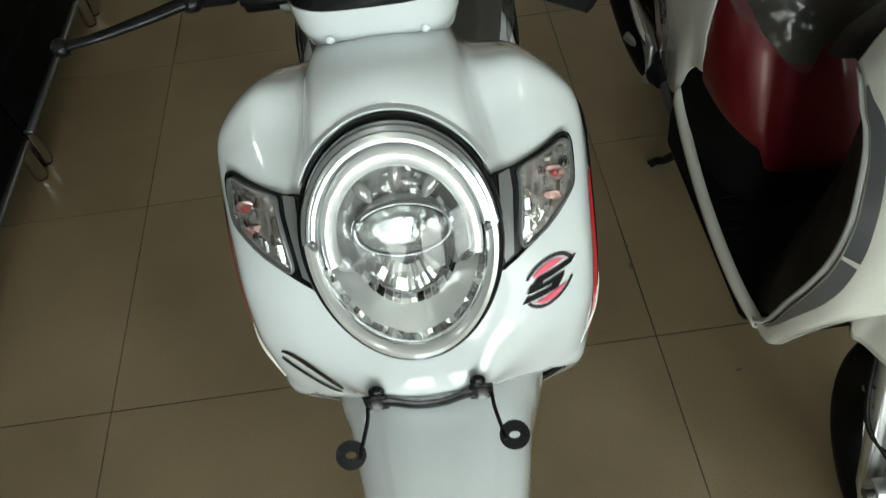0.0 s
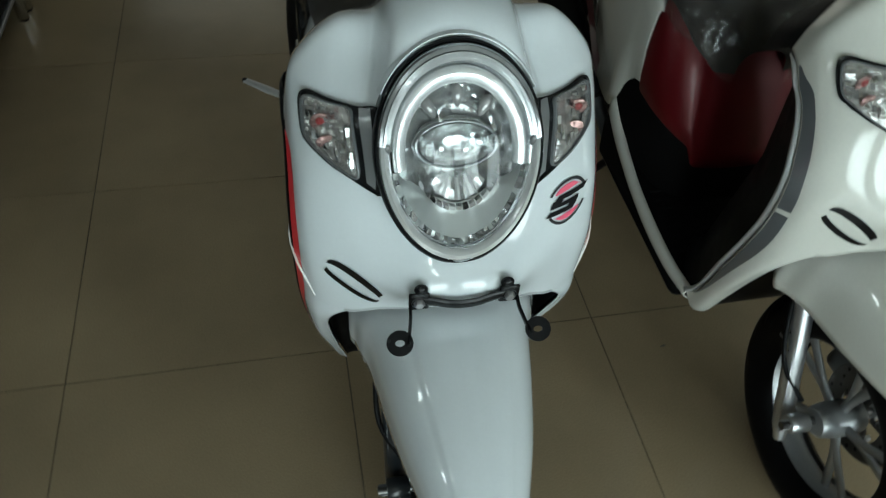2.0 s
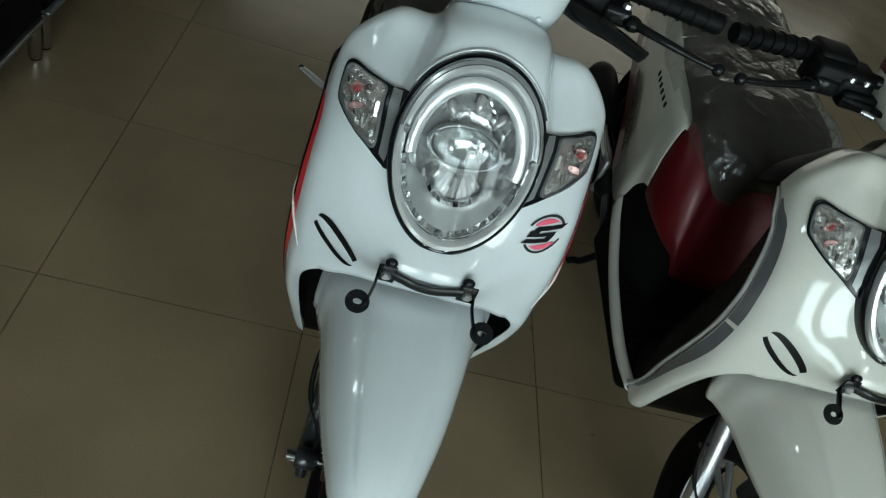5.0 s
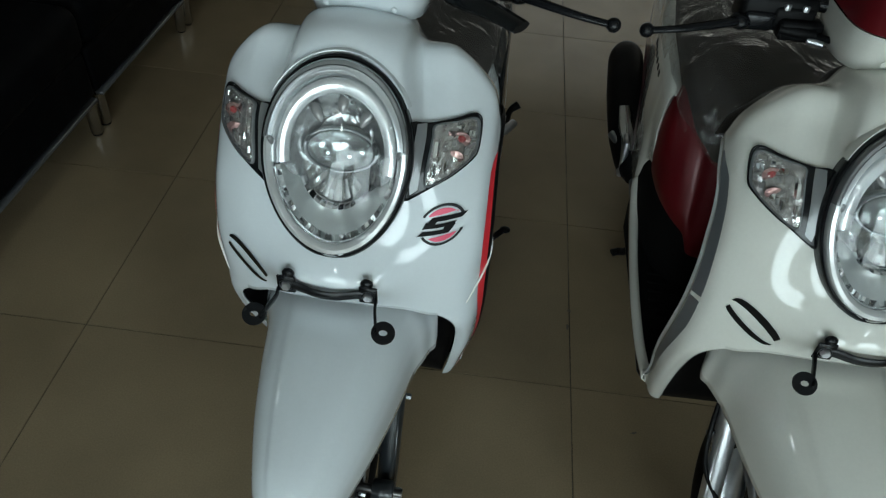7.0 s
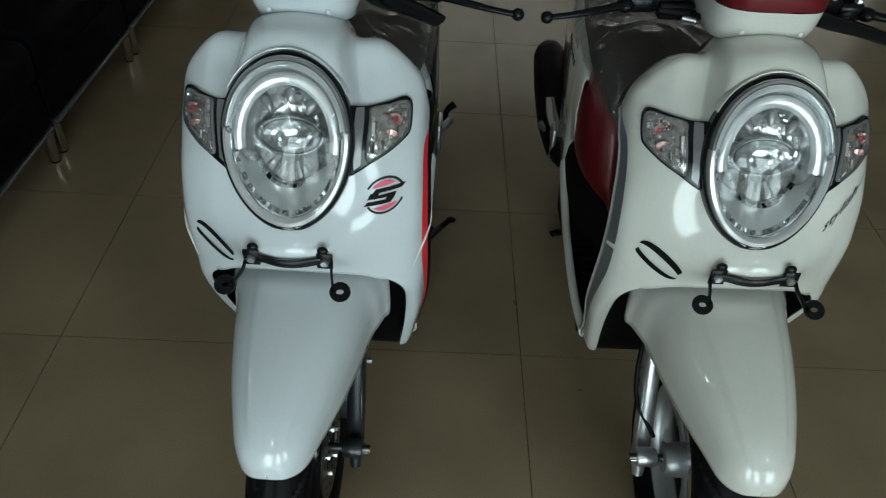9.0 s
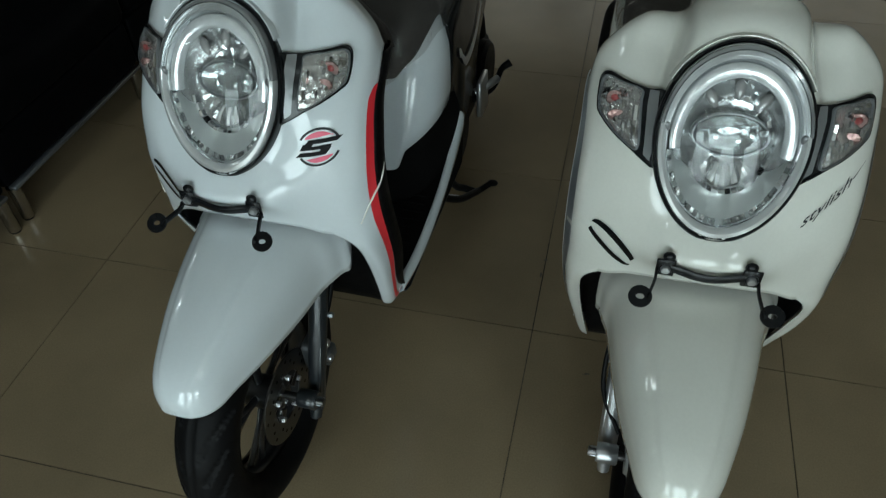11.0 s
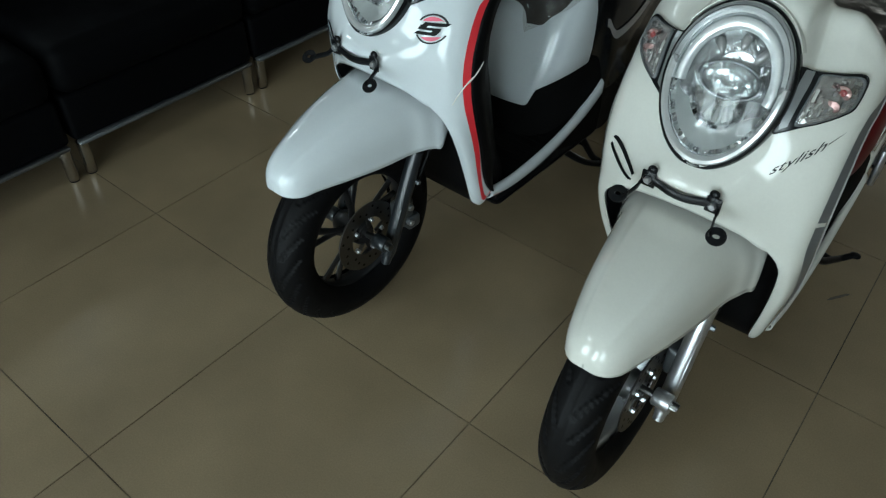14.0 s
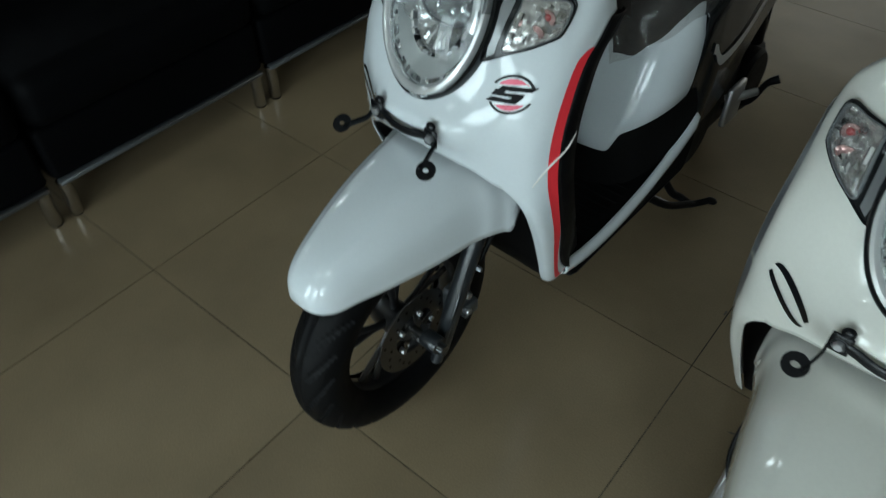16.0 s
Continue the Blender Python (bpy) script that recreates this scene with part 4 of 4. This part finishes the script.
        peg = part("passenger_peg", tube([(s * .17, .965, .30), (s * .20, .985, .315), (s * .222, 1.02, .32)], [.013, .012, .011], 10, 10), "alloy", bike, "folding alloy passenger footpeg")
        part("peg_bracket", block((s * .192 - .008, .92, .25), (s * .192 + .008, 1.0, .36), .006, 2), "alloy", peg)
    part("kick_lever", tube([(.15, 1.02, .24), (.195, 1.08, .25), (.205, 1.15, .27), (.228, 1.17, .285)], [.010, .009, .009, .012], 8, 16), "black", bike, "black kick-start lever")


def handlebar(bike, style, paint):
    # two-part handlebar cover
    def shell(levels, mat, label):
        rows = []
        for z, w, y0, y1 in levels:
            row = []
            for a in np.linspace(-180, 180, 48, endpoint=False):
                sx, cy = math.sin(radians(a)), math.cos(radians(a))
                row.append((w * (1 if sx > 0 else -1) * abs(sx) ** .56, (y0 + y1) / 2 - (y1 - y0) / 2 * (1 if cy > 0 else -1) * abs(cy) ** .56, z + .010 * cy))
            rows.append(row)
        bm = grid(rows, True)
        return part("handlebar_cover", bm, mat, bike, label)
    lower = shell(((.952, .070, .256, .40), (.960, .081, .234, .42), (.985, .086, .222, .43), (1.018, .088, .212, .44)), paint, "white lower handlebar cover")
    top = "red" if style == "plain" else "black_gloss"
    shell(((1.020, .0875, .211, .44), (1.045, .087, .206, .45), (1.075, .083, .212, .46), (1.10, .072, .235, .46), (1.112, .05, .28, .44), (1.114, .002, .34, .36)), top, "red upper handlebar cover with a plain maker's plate" if style == "plain" else "black upper handlebar cover")
    for s in (-1, 1):
        part("cover_screw", lathe([(.0001, -.002), (.003, -.0016), (.0045, 0)], (s * .046, .2235, .990), "y", 14), paint, lower)
    if style == "plain":
        part("maker_plate", block((-.034, .2030, 1.057), (.034, .2085, 1.067), .001, 1), "silver_trim", lower, "plain grey maker's plate")
    part("steering_stem", tube([(0, .175, .60), (0, .30, .95)], .028, 14), "black", bike)
    for s in (-1, 1):
        bar = part("handlebar", tube([(0, .36, 1.0), (s * .10, .375, 1.0), (s * .19, .415, 1.0), (s * .345, .388, 1.0)], .011, 12, 24), "steel_black", bike)
        part("grip", tube([(s * .205, .412, 1.0), (s * .21, .411, 1.0), (s * .335, .390, 1.0), (s * .345, .388, 1.0)], [.0155, .0175, .0165, .017, .012], 16, 20), "black", bar, "black rubber grip")
        for k in range(6):
            q = np.array((s * .205, .412, 1.0)) + (k + .6) / 6.4 * np.array((s * .135, -.024, 0))
            part("grip_ring", tube([q, q + np.array((s * .004, -.001, 0))], .0188, 14), "black", bar)
        part("switch_box", join(block((s * .165 - .034, .378, .975), (s * .165 + .034, .440, 1.022), .010, 3), block((s * .155 - .02, .365, .965), (s * .155 + .02, .40, .99), .005, 2)), "black", bar, "black switch housing")
        part("lever_clamp", join(block((s * .178 - .022, .345, .962), (s * .178 + .022, .405, .990), .006, 2), ball((s * .205, .348, .974), .016, .016, .012, 12, 8)), "steel_black", bar)
        part("clamp_bolt", lathe([(.0001, .006), (.006, .006), (.007, .004), (.007, -.008)], (s * .19, .36, .990), "z", 6), "alloy", bar, "zinc bolt")
        part("lever_perch", join(block((s * .130 - .030, .348, .968), (s * .130 + .030, .405, 1.0), .007, 2), block((s * .112 - .018, .335, .960), (s * .112 + .018, .372, .985), .005, 2), tube([(s * .150, .34, .972), (s * .098, .335, .970)], [.007, .009, .006], 8, 8)), "black", bar, "black brake lever perch")
        for k in range(2):
            part("perch_screw", lathe([(.0001, .004), (.004, .004), (.005, .002), (.005, -.004)], (s * (.118 + .026 * k), .352, 1.0), "z", 8), "alloy", bar)
        if s > 0:
            part("brake_lock", tube([(.092, .350, .976), (.130, .320, .973), (.172, .294, .971), (.215, .262, .968)], [.027, .027, .021, .018], 8, 18, flat=.42), "black_gloss", bar, "dark brake lock housing")
        else:
            part("brake_cylinder", join(block((-.205, .352, .960), (-.098, .412, 1.012), .008, 2), block((-.150, .335, .955), (-.088, .365, .985), .006, 2)), "black", bar, "black brake cylinder and switch block")
            part("brake_switch", tube([(-.108, .334, .962), (-.086, .328, .960)], .0055, 8), "alloy", bar, "small bright brake switch")
        lever = part("brake_lever", tube([(s * .200, .350, .975), (s * .225, .334, .976), (s * .26, .318, .975), (s * .30, .306, .972), (s * .338, .300, .969)], [.010, .0085, .0075, .0065, .006], 10, 24, flat=.8), "steel_black", bar, "black brake lever with a ball end")
        part("lever_ball", ball((s * .341, .2995, .969), .0105, .0105, .0105, 14, 10), "steel_black", lever)
    part("brake_cable", tube([(-.10, .34, .968), (-.075, .315, .97), (-.05, .31, .95)], .005, 8, 12), "black", bike)
    part("throttle_cable", tube([(.12, .35, .968), (.075, .315, .985), (.04, .31, .95)], .005, 8, 12), "black", bike)


def slots(bike):
    """Two slim curved vents round a raised lozenge."""
    c, ax = np.array((-.1350, .6620)), np.array((.036, -.0215))
    ax_n = ax / np.linalg.norm(ax)
    side = np.array((-ax_n[1], ax_n[0]))
    length = np.linalg.norm(ax) * .95
    for s, (a0, a1) in ((1, (-.98, .86)), (-1, (-.86, .98))):
        rows = []
        for t in np.linspace(a0, a1, 22):
            w = math.sqrt(max(0, 1 - t * t))
            o = .0205 * w ** .62 + .0008
            i = max(0, o - (.0125 if s > 0 else .0095) * w ** .30)
            rows.append([on_cover(*(c + ax_n * length * t + side * s * d), .0012) for d in (i, (i + o) / 2, o)])
        part("vent", grid(rows), "black_gloss", bike, "slim black vent")


def emblem(bike):
    """A round emblem: two grey arcs, two pink segments and a black slanted zigzag between them."""
    cx, cz, r = .1435, .757, .031

    def at(x, z, off):
        return on_cover(cx + x * r * .98, cz + z * r * .92, off)
    root = None
    for s in (1, -1):
        rows = [[at(k * math.cos(t), s * k * math.sin(t), .0012) for k in (.88, 1.0)] for t in np.linspace(radians(22), radians(150), 24)]
        ob = part("emblem_arc" if root else "emblem", grid([[q for q in row] for row in rows]), "print_grey", bike if root is None else root, "round pink and black emblem film")
        root = root or ob
        rows = []
        for t in np.linspace(radians(38), radians(138), 20):
            lo = .52 + .08 * s * math.cos(t)
            rows.append([at(.80 * math.cos(t) * 1.0, s * (lo + (.80 * math.sin(t) - lo) * k), .0013) for k in (0, .5, 1)])
        part("emblem_fill", grid(rows), "pink", root, "pink segment")

    def bar(pts):
        n = 10
        a, b, c, d = (np.array(q, float) for q in pts)
        rows = [[at(*((a + (b - a) * i / n) * (1 - k) + (d + (c - d) * i / n) * k), .0017) for i in range(n + 1)] for k in (0, .5, 1)]
        part("emblem_bar", grid(rows), "decal", root)
    bar([(-.62, .20), (-.44, .42), (1.06, .42), (.82, .20)])
    bar([(-.70, .22), (-.22, .22), (-.34, .03), (-.80, .03)])
    bar([(-.76, .09), (.60, .09), (.50, -.09), (-.86, -.09)])
    bar([(.14, -.03), (.58, -.03), (.46, -.22), (.02, -.22)])
    bar([(-1.06, -.42), (.30, -.42), (.48, -.20), (-.82, -.20)])


def script_word(bike):
    """The word on the cover, slanted like handwriting."""
    curve = bpy.data.curves.new("word", "FONT")
    curve.body, curve.size, curve.shear, curve.resolution_u = "stylish", .0190, .6, 3
    curve.offset = .0001
    curve.space_character = 1.02
    ob = bpy.data.objects.new("word", curve)
    scene.collection.objects.link(ob)
    bpy.context.view_layer.update()
    me = bpy.data.meshes.new_from_object(ob.evaluated_get(bpy.context.evaluated_depsgraph_get()))
    bpy.data.objects.remove(ob)
    bm = bmesh.new()
    bm.from_mesh(me)
    bmesh.ops.triangulate(bm, faces=bm.faces)
    width = max(v.co.x for v in bm.verts)
    o, d, up = np.array((.110, .7335)), np.array((.059, .0505)), np.array((-.35, .85))
    for v in bm.verts:
        q = o + d * (v.co.x / width) + up * v.co.y
        v.co = on_cover(q[0], q[1], .0012)
    word = part("lettering", bm, "print_grey", bike, "dark grey slanted lettering", smooth=False)
    rows = []
    for t in np.linspace(0, 1, 14):
        q = o + d * (.98 + .24 * t) + np.array((0, .006 + .004 * t))
        w = .0010 * (1 - t) + .0002
        rows.append([on_cover(q[0], q[1] - w, .0012), on_cover(q[0], q[1] + w, .0012)])
    part("flourish", grid(rows), "print_grey", word)


def scooter(style, m, label):
    """One scooter: it faces -y, x to its left-hand side, its origin on the ground below the front axle."""
    paint = "cream" if style == "plain" else "white"
    bike = empty("motor_scooter", m, label, "scooter", "scooters in the showroom")
    cover = part("front_cover", cover_mesh(True), paint, bike, "glossy white front cover with a raised centre")
    mod = cover.modifiers.new("thickness", "SOLIDIFY")
    mod.thickness, mod.offset = .003, 0
    lamp_arc(bike, "lamp_brow", ((1.085, -.012), (1.070, -.003), (1.054, .0018), (1.042, .0012), (1.032, -.004), (1.028, -.014)), -56, 56, paint, "rolled white lip over the headlight")
    headlight(bike)
    for s in (-1, 1):
        turn_signal(bike, s)
    plate_bracket(bike, style)
    front_fender(bike, paint)
    wheel(bike, "front_wheel", WHEEL_C, WHEEL_R, .054, "rim_black" if style == "striped" else "rim_silver", 5, True)
    fork(bike, style)
    inner_cover(bike, style)
    floorboard(bike, style, paint)
    seat_panel(bike, style)
    rear_body(bike, style, paint)
    handlebar(bike, style, paint)
    slots(bike)
    for s in (-1, 1):
        if style == "striped":
            rows = []
            for v in np.linspace(2.4, 12.75, 80):
                outer = 4.995 - .42 * min(1, max(0, (v - 9.3) / 3)) ** 1.5
                inner = outer - float(np.interp(v, (2.4, 3.6, 7.2, 10.2, 12.6, 12.75), (.05, .42, .44, .36, .30, .26)))
                rows.append([cover_out(s * u, v, .0022) for u in np.linspace(inner, outer, 6)])
            # the foot of the stripe turns rearwards round the tip
            for k in np.linspace(0, 1, 8)[1:]:
                rows.append([cover_out(s * (inner + (4.97 - inner) * k + (outer - inner) * (1 - k) * f), 12.75 + .10 * f * k + .05 * k, .0022) for f in np.linspace(0, 1, 6)])
            part("side_stripe", grid(rows), "red_film", bike, "bright red stripe film along the edge")
            edge = [Vector(cover_at(s * 5, v)) + Vector((s * dx, dy, 0)) for v, dx, dy in ((7.0, .004, .006), (6.75, .006, .020), (6.5, .003, .036), (6.3, -.006, .046))]
            part("strap", tube([cover_out(s * 4.0, 7.95, .0015), cover_out(s * 4.35, 7.65, .0025), cover_out(s * 4.7, 7.35, .004), *edge], [.0011, .0016, .0020, .0020, .0018, .0014], 8, 36), "string", bike, "thin white nylon strap")
        else:
            for v0, v1 in ((1.2, 7.2), (7.35, 12.2)):
                rows = []
                for v in np.linspace(v0, v1, 44):
                    w = .52 * min(1, (v - .9) / 2.2) * min(1, max(.05, (12.4 - v) / 3.5))
                    rows.append([cover_out(s * u, v, .0022) for u in np.linspace(4.93 - w, 4.93, 6)])
                part("side_stripe", grid(rows), "grey_film", bike, "dark grey stripe film along the edge")
    if style == "striped":
        emblem(bike)
    else:
        script_word(bike)
    return bike


LEAN, YAW, SHIFT = -.92, -2.6, .030
scooter("striped", pose(SHIFT, 0, .012, 0, LEAN, YAW), "white motor scooter with red stripes, parked on pale tiles")
scooter("plain", pose(.7415 + SHIFT, -.001, .012, 0, LEAN, YAW + 1.75), "pearl white motor scooter with grey stripes and red panels")

# ---- sofa: black modules in a row, each on steel legs ----


def sofa_module(m):
    """One seat module: origin at the floor below the middle of its front, facing +x, y along the row."""
    sofa = empty("sofa_module", m, "black leatherette sofa seat on brushed steel legs", "sofa", "sofa modules in a row")
    w, depth = .705, .80

    def cushion(a, b, r, puff, seg=10):
        bm = block(a, b, r, 5)
        bmesh.ops.subdivide_edges(bm, edges=[e for e in bm.edges if e.calc_length() > .15], cuts=seg, use_grid_fill=True)
        c = [(a[k] + b[k]) / 2 for k in range(3)]
        h = [(b[k] - a[k]) / 2 for k in range(3)]
        for v in bm.verts:
            q = [(v.co[k] - c[k]) / h[k] for k in range(3)]
            for k in range(3):
                i, j = [n for n in range(3) if n != k]
                if abs(q[k]) > .97:
                    v.co[k] += puff * (1 if q[k] > 0 else -1) * max(0, (1 - q[i] ** 2)) * max(0, (1 - q[j] ** 2)) + .002 * noise.noise(v.co * 7)
        return bm
    part("base", cushion((-depth, -w / 2 + .002, .130), (-.012, w / 2 - .002, .285), .018, .006), "leather", sofa, "black upholstered base")
    part("seat_cushion", cushion((-depth + .16, -w / 2 + .003, .287), (.012, w / 2 - .003, .44), .045, .016), "leather", sofa, "soft black seat cushion")
    part("back_cushion", cushion((-depth, -w / 2 + .003, .36), (-depth + .20, w / 2 - .003, .80), .05, .02), "leather", sofa, "black back cushion")
    part("steel_frame", block((-.030, -w / 2 + .012, .116), (-.004, w / 2 - .012, .129), .003, 1), "alloy_dark", sofa, "slim dark steel rail")
    part("frame_bar", block((-depth + .01, -w / 2 + .02, .114), (-.03, w / 2 - .02, .129), .003, 1), "steel_black", sofa)
    for sy in (-1, 1):
        for x in (-.030, -depth + .06):
            y = sy * (w / 2 - .026)
            leg = part("leg", lathe([(.0001, .118), (.0185, .118), (.0185, .007), (.017, .005), (.0001, .005)], (x, y, 0), "z", 24), "leg", sofa, "round brushed steel leg")
            part("foot", lathe([(.0001, .006), (.016, .006), (.016, 0), (.0001, 0)], (x, y, 0), "z", 16), "black", leg)


def sofa_line(y):
    return -1.005 + .021 * (y - .5)


for i in range(-3, 7):
    y = .142 + i * .715
    sofa_module(pose(sofa_line(y), y, 0, 0, 0, -1.2))

# ---- room ----
R = ROOM


def wall(name, a, b, label=""):
    return part(name, block(a, b, 0), "wall", None, label, smooth=False, kind="structure")


wall("wall_west", (R["x0"] - .15, R["y0"], 0), (R["x0"], R["y1"], R["top"]), "plain cream painted wall")
# rear wall, unseen, with one long glowing band added to brighten the far floor
NX0, NX1, NZ0, NZ1 = -1.4, 4.6, .9, 2.6
rear = wall("wall_north", (R["x0"] - .15, R["y1"], 0), (R["x1"] + .15, R["y1"] + .15, NZ0), "cream painted wall with a long glowing band added")
for a, b in (((R["x0"] - .15, NZ0), (NX0, NZ1)), ((NX1, NZ0), (R["x1"] + .15, NZ1)), ((R["x0"] - .15, NZ1), (R["x1"] + .15, R["top"]))):
    part("wall_piece", block((a[0], R["y1"], a[1]), (b[0], R["y1"] + .15, b[1]), 0), "wall", rear, smooth=False)
band = empty("window_4", pose(0, R["y1"], 0), "unseen glowing band added in the rear wall to brighten the far floor", "window")
band["kind"] = "structure"
for k in range(5):
    x = NX0 + .03 + (NX1 - NX0 - .06) * k / 4
    part("mullion", block((x - .03, .04, NZ0), (x + .03, .10, NZ1), .003, 1), "frame", band, smooth=False)
    if k < 4:
        part("pane", block((x + .03, .066, NZ0), (x + (NX1 - NX0 - .06) / 4 - .03, .074, NZ1), 0), "frosted", band, "glowing pane added to brighten the far floor", smooth=False)
wall("wall_east", (R["x1"], R["y0"], 0), (R["x1"] + .15, R["y1"], R["top"]), "plain cream painted wall")
part("ceiling", block((R["x0"] - .15, R["y0"] - .15, R["top"]), (R["x1"] + .15, R["y1"] + .15, R["top"] + .12), 0), "ceiling", None, "white ceiling board", smooth=False, kind="structure")
# shop front: piers, a low sill, a head, and glazed bays between aluminium mullions
y0, y1 = R["y0"] - .15, R["y0"]
WZ0, WZ1, HALF = .06, 2.26, .56
front = wall("wall_south", (R["x0"] - .15, y0, 0), (BAYS[0] - HALF, y1, R["top"]), "shop-front wall with tall glazed bays")
for xa, xb in zip([b + HALF for b in BAYS], [b - HALF for b in BAYS[1:]] + [R["x1"] + .15]):
    part("wall_piece", block((xa, y0, 0), (xb, y1, R["top"]), 0), "wall", front, smooth=False)
for k, bay in enumerate(BAYS):
    xa, xb = bay - HALF, bay + HALF
    for za, zb in ((0, WZ0), (WZ1, R["top"])):
        part("wall_piece", block((xa, y0, za), (xb, y1, zb), 0), "wall", front, smooth=False)
    window = empty(f"window_{k + 1}", pose(bay, y0, 0), "tall aluminium shop window", "window")
    window["kind"] = "structure"
    for x in (-HALF + .03, HALF - .03):
        part("mullion", block((x - .03, .04, WZ0), (x + .03, .10, WZ1), .003, 1), "frame", window, smooth=False)
    for z in (WZ0, WZ1 - .06):
        part("rail", block((-HALF + .06, .045, z), (HALF - .06, .095, z + .06), .003, 1), "frame", window, smooth=False)
    part("pane", block((-HALF + .06, .066, WZ0 + .06), (HALF - .06, .072, WZ1 - .06), 0), "pane", window, smooth=False, shadow=False)
part("backdrop", block((-14, R["y0"] - 9.1, -1), (18, R["y0"] - 9, 7), 0), "daylight", None, "bright daylit street beyond the window", smooth=False, kind="structure")


def tube_light(x, y, turn, half=.30, wide=.055):
    lamp = empty("ceiling_light", pose(x, y, R["top"], 0, 0, turn), "lit ceiling light with a white diffuser", "ceiling light", "ceiling lights")
    part("tray", block((-wide - .04, -half - .04, -.055), (wide + .04, half + .04, 0), .006, 2), "ceiling", lamp, "white steel tray", smooth=False)
    for e in (-half - .02, half + .02):
        part("end_cap", block((-wide - .02, e - .012, -.075), (wide + .02, e + .012, -.05), .003, 1), "ceiling", lamp)
    part("diffuser", block((-wide, -half, -.080), (wide, half, -.056), .012, 3), "tube", lamp, "glowing white diffuser")


for x, y in ((-.6, -2.8), (2.1, -2.4)):
    tube_light(x, y, 0)
for x, y in ((-4.8, -1.5), (-4.8, .45), (-6.7, 2.4)):
    tube_light(x, y, 90, .65, .10)

# ---- floor: grout bed and polished tiles laid square, 0.6 m ----
floor = part("floor", block((R["x0"] - .15, R["y0"] - .15, -.08), (R["x1"] + .15, R["y1"] + .15, -.0025), 0), "grout", None, "polished beige floor tiles with dark joints", smooth=False, kind="structure")
TILE, GX, GY, TURN = .600, .496, .407, -.37
tile_bm = block((0, 0, -.012), (TILE - .0030, TILE - .0030, 0), 0)
first = part("tile", tile_bm, "tile", floor, "polished beige porcelain tile", smooth=False)
grid_turn = Matrix.Translation((GX, GY, 0)) @ Matrix.Rotation(radians(TURN), 4, "Z")
for i in range(-5, 9):
    for j in range(-8, 11):
        if i == -5 and j == -8:
            ob = first
        else:
            ob = new("tile", first.data)
            ob.parent = floor
        ob.matrix_local = grid_turn @ Matrix.Translation((i * TILE + .0015, j * TILE + .0015, 0))

# the floor behind the sofas
part("tile_field", block((R["x0"], R["y0"], -.012), (GX - 5 * TILE - .05, R["y1"], -.001), 0), "tile", floor, smooth=False)

# small dark scuffs on the tiles
rng = random.Random(11)
for x, y, rx, ry, turn in ((1.035, .77, .045, .006, 55), (.497, .657, .007, .005, 0), (.492, .60, .004, .010, 5), (.64, .30, .010, .003, 20)):
    ring = []
    for k in range(14):
        t, f = 2 * math.pi * k / 14, rng.uniform(.6, 1.1)
        p = Matrix.Rotation(radians(turn), 2) @ Vector((rx * f * math.cos(t), ry * f * math.sin(t)))
        ring.append((x + p.x, y + p.y))
    bm = bmesh.new()
    bm.faces.new([bm.verts.new((px, py, .0006)) for px, py in ring])
    part("scuff_mark", bm, "scuff", floor, smooth=False)
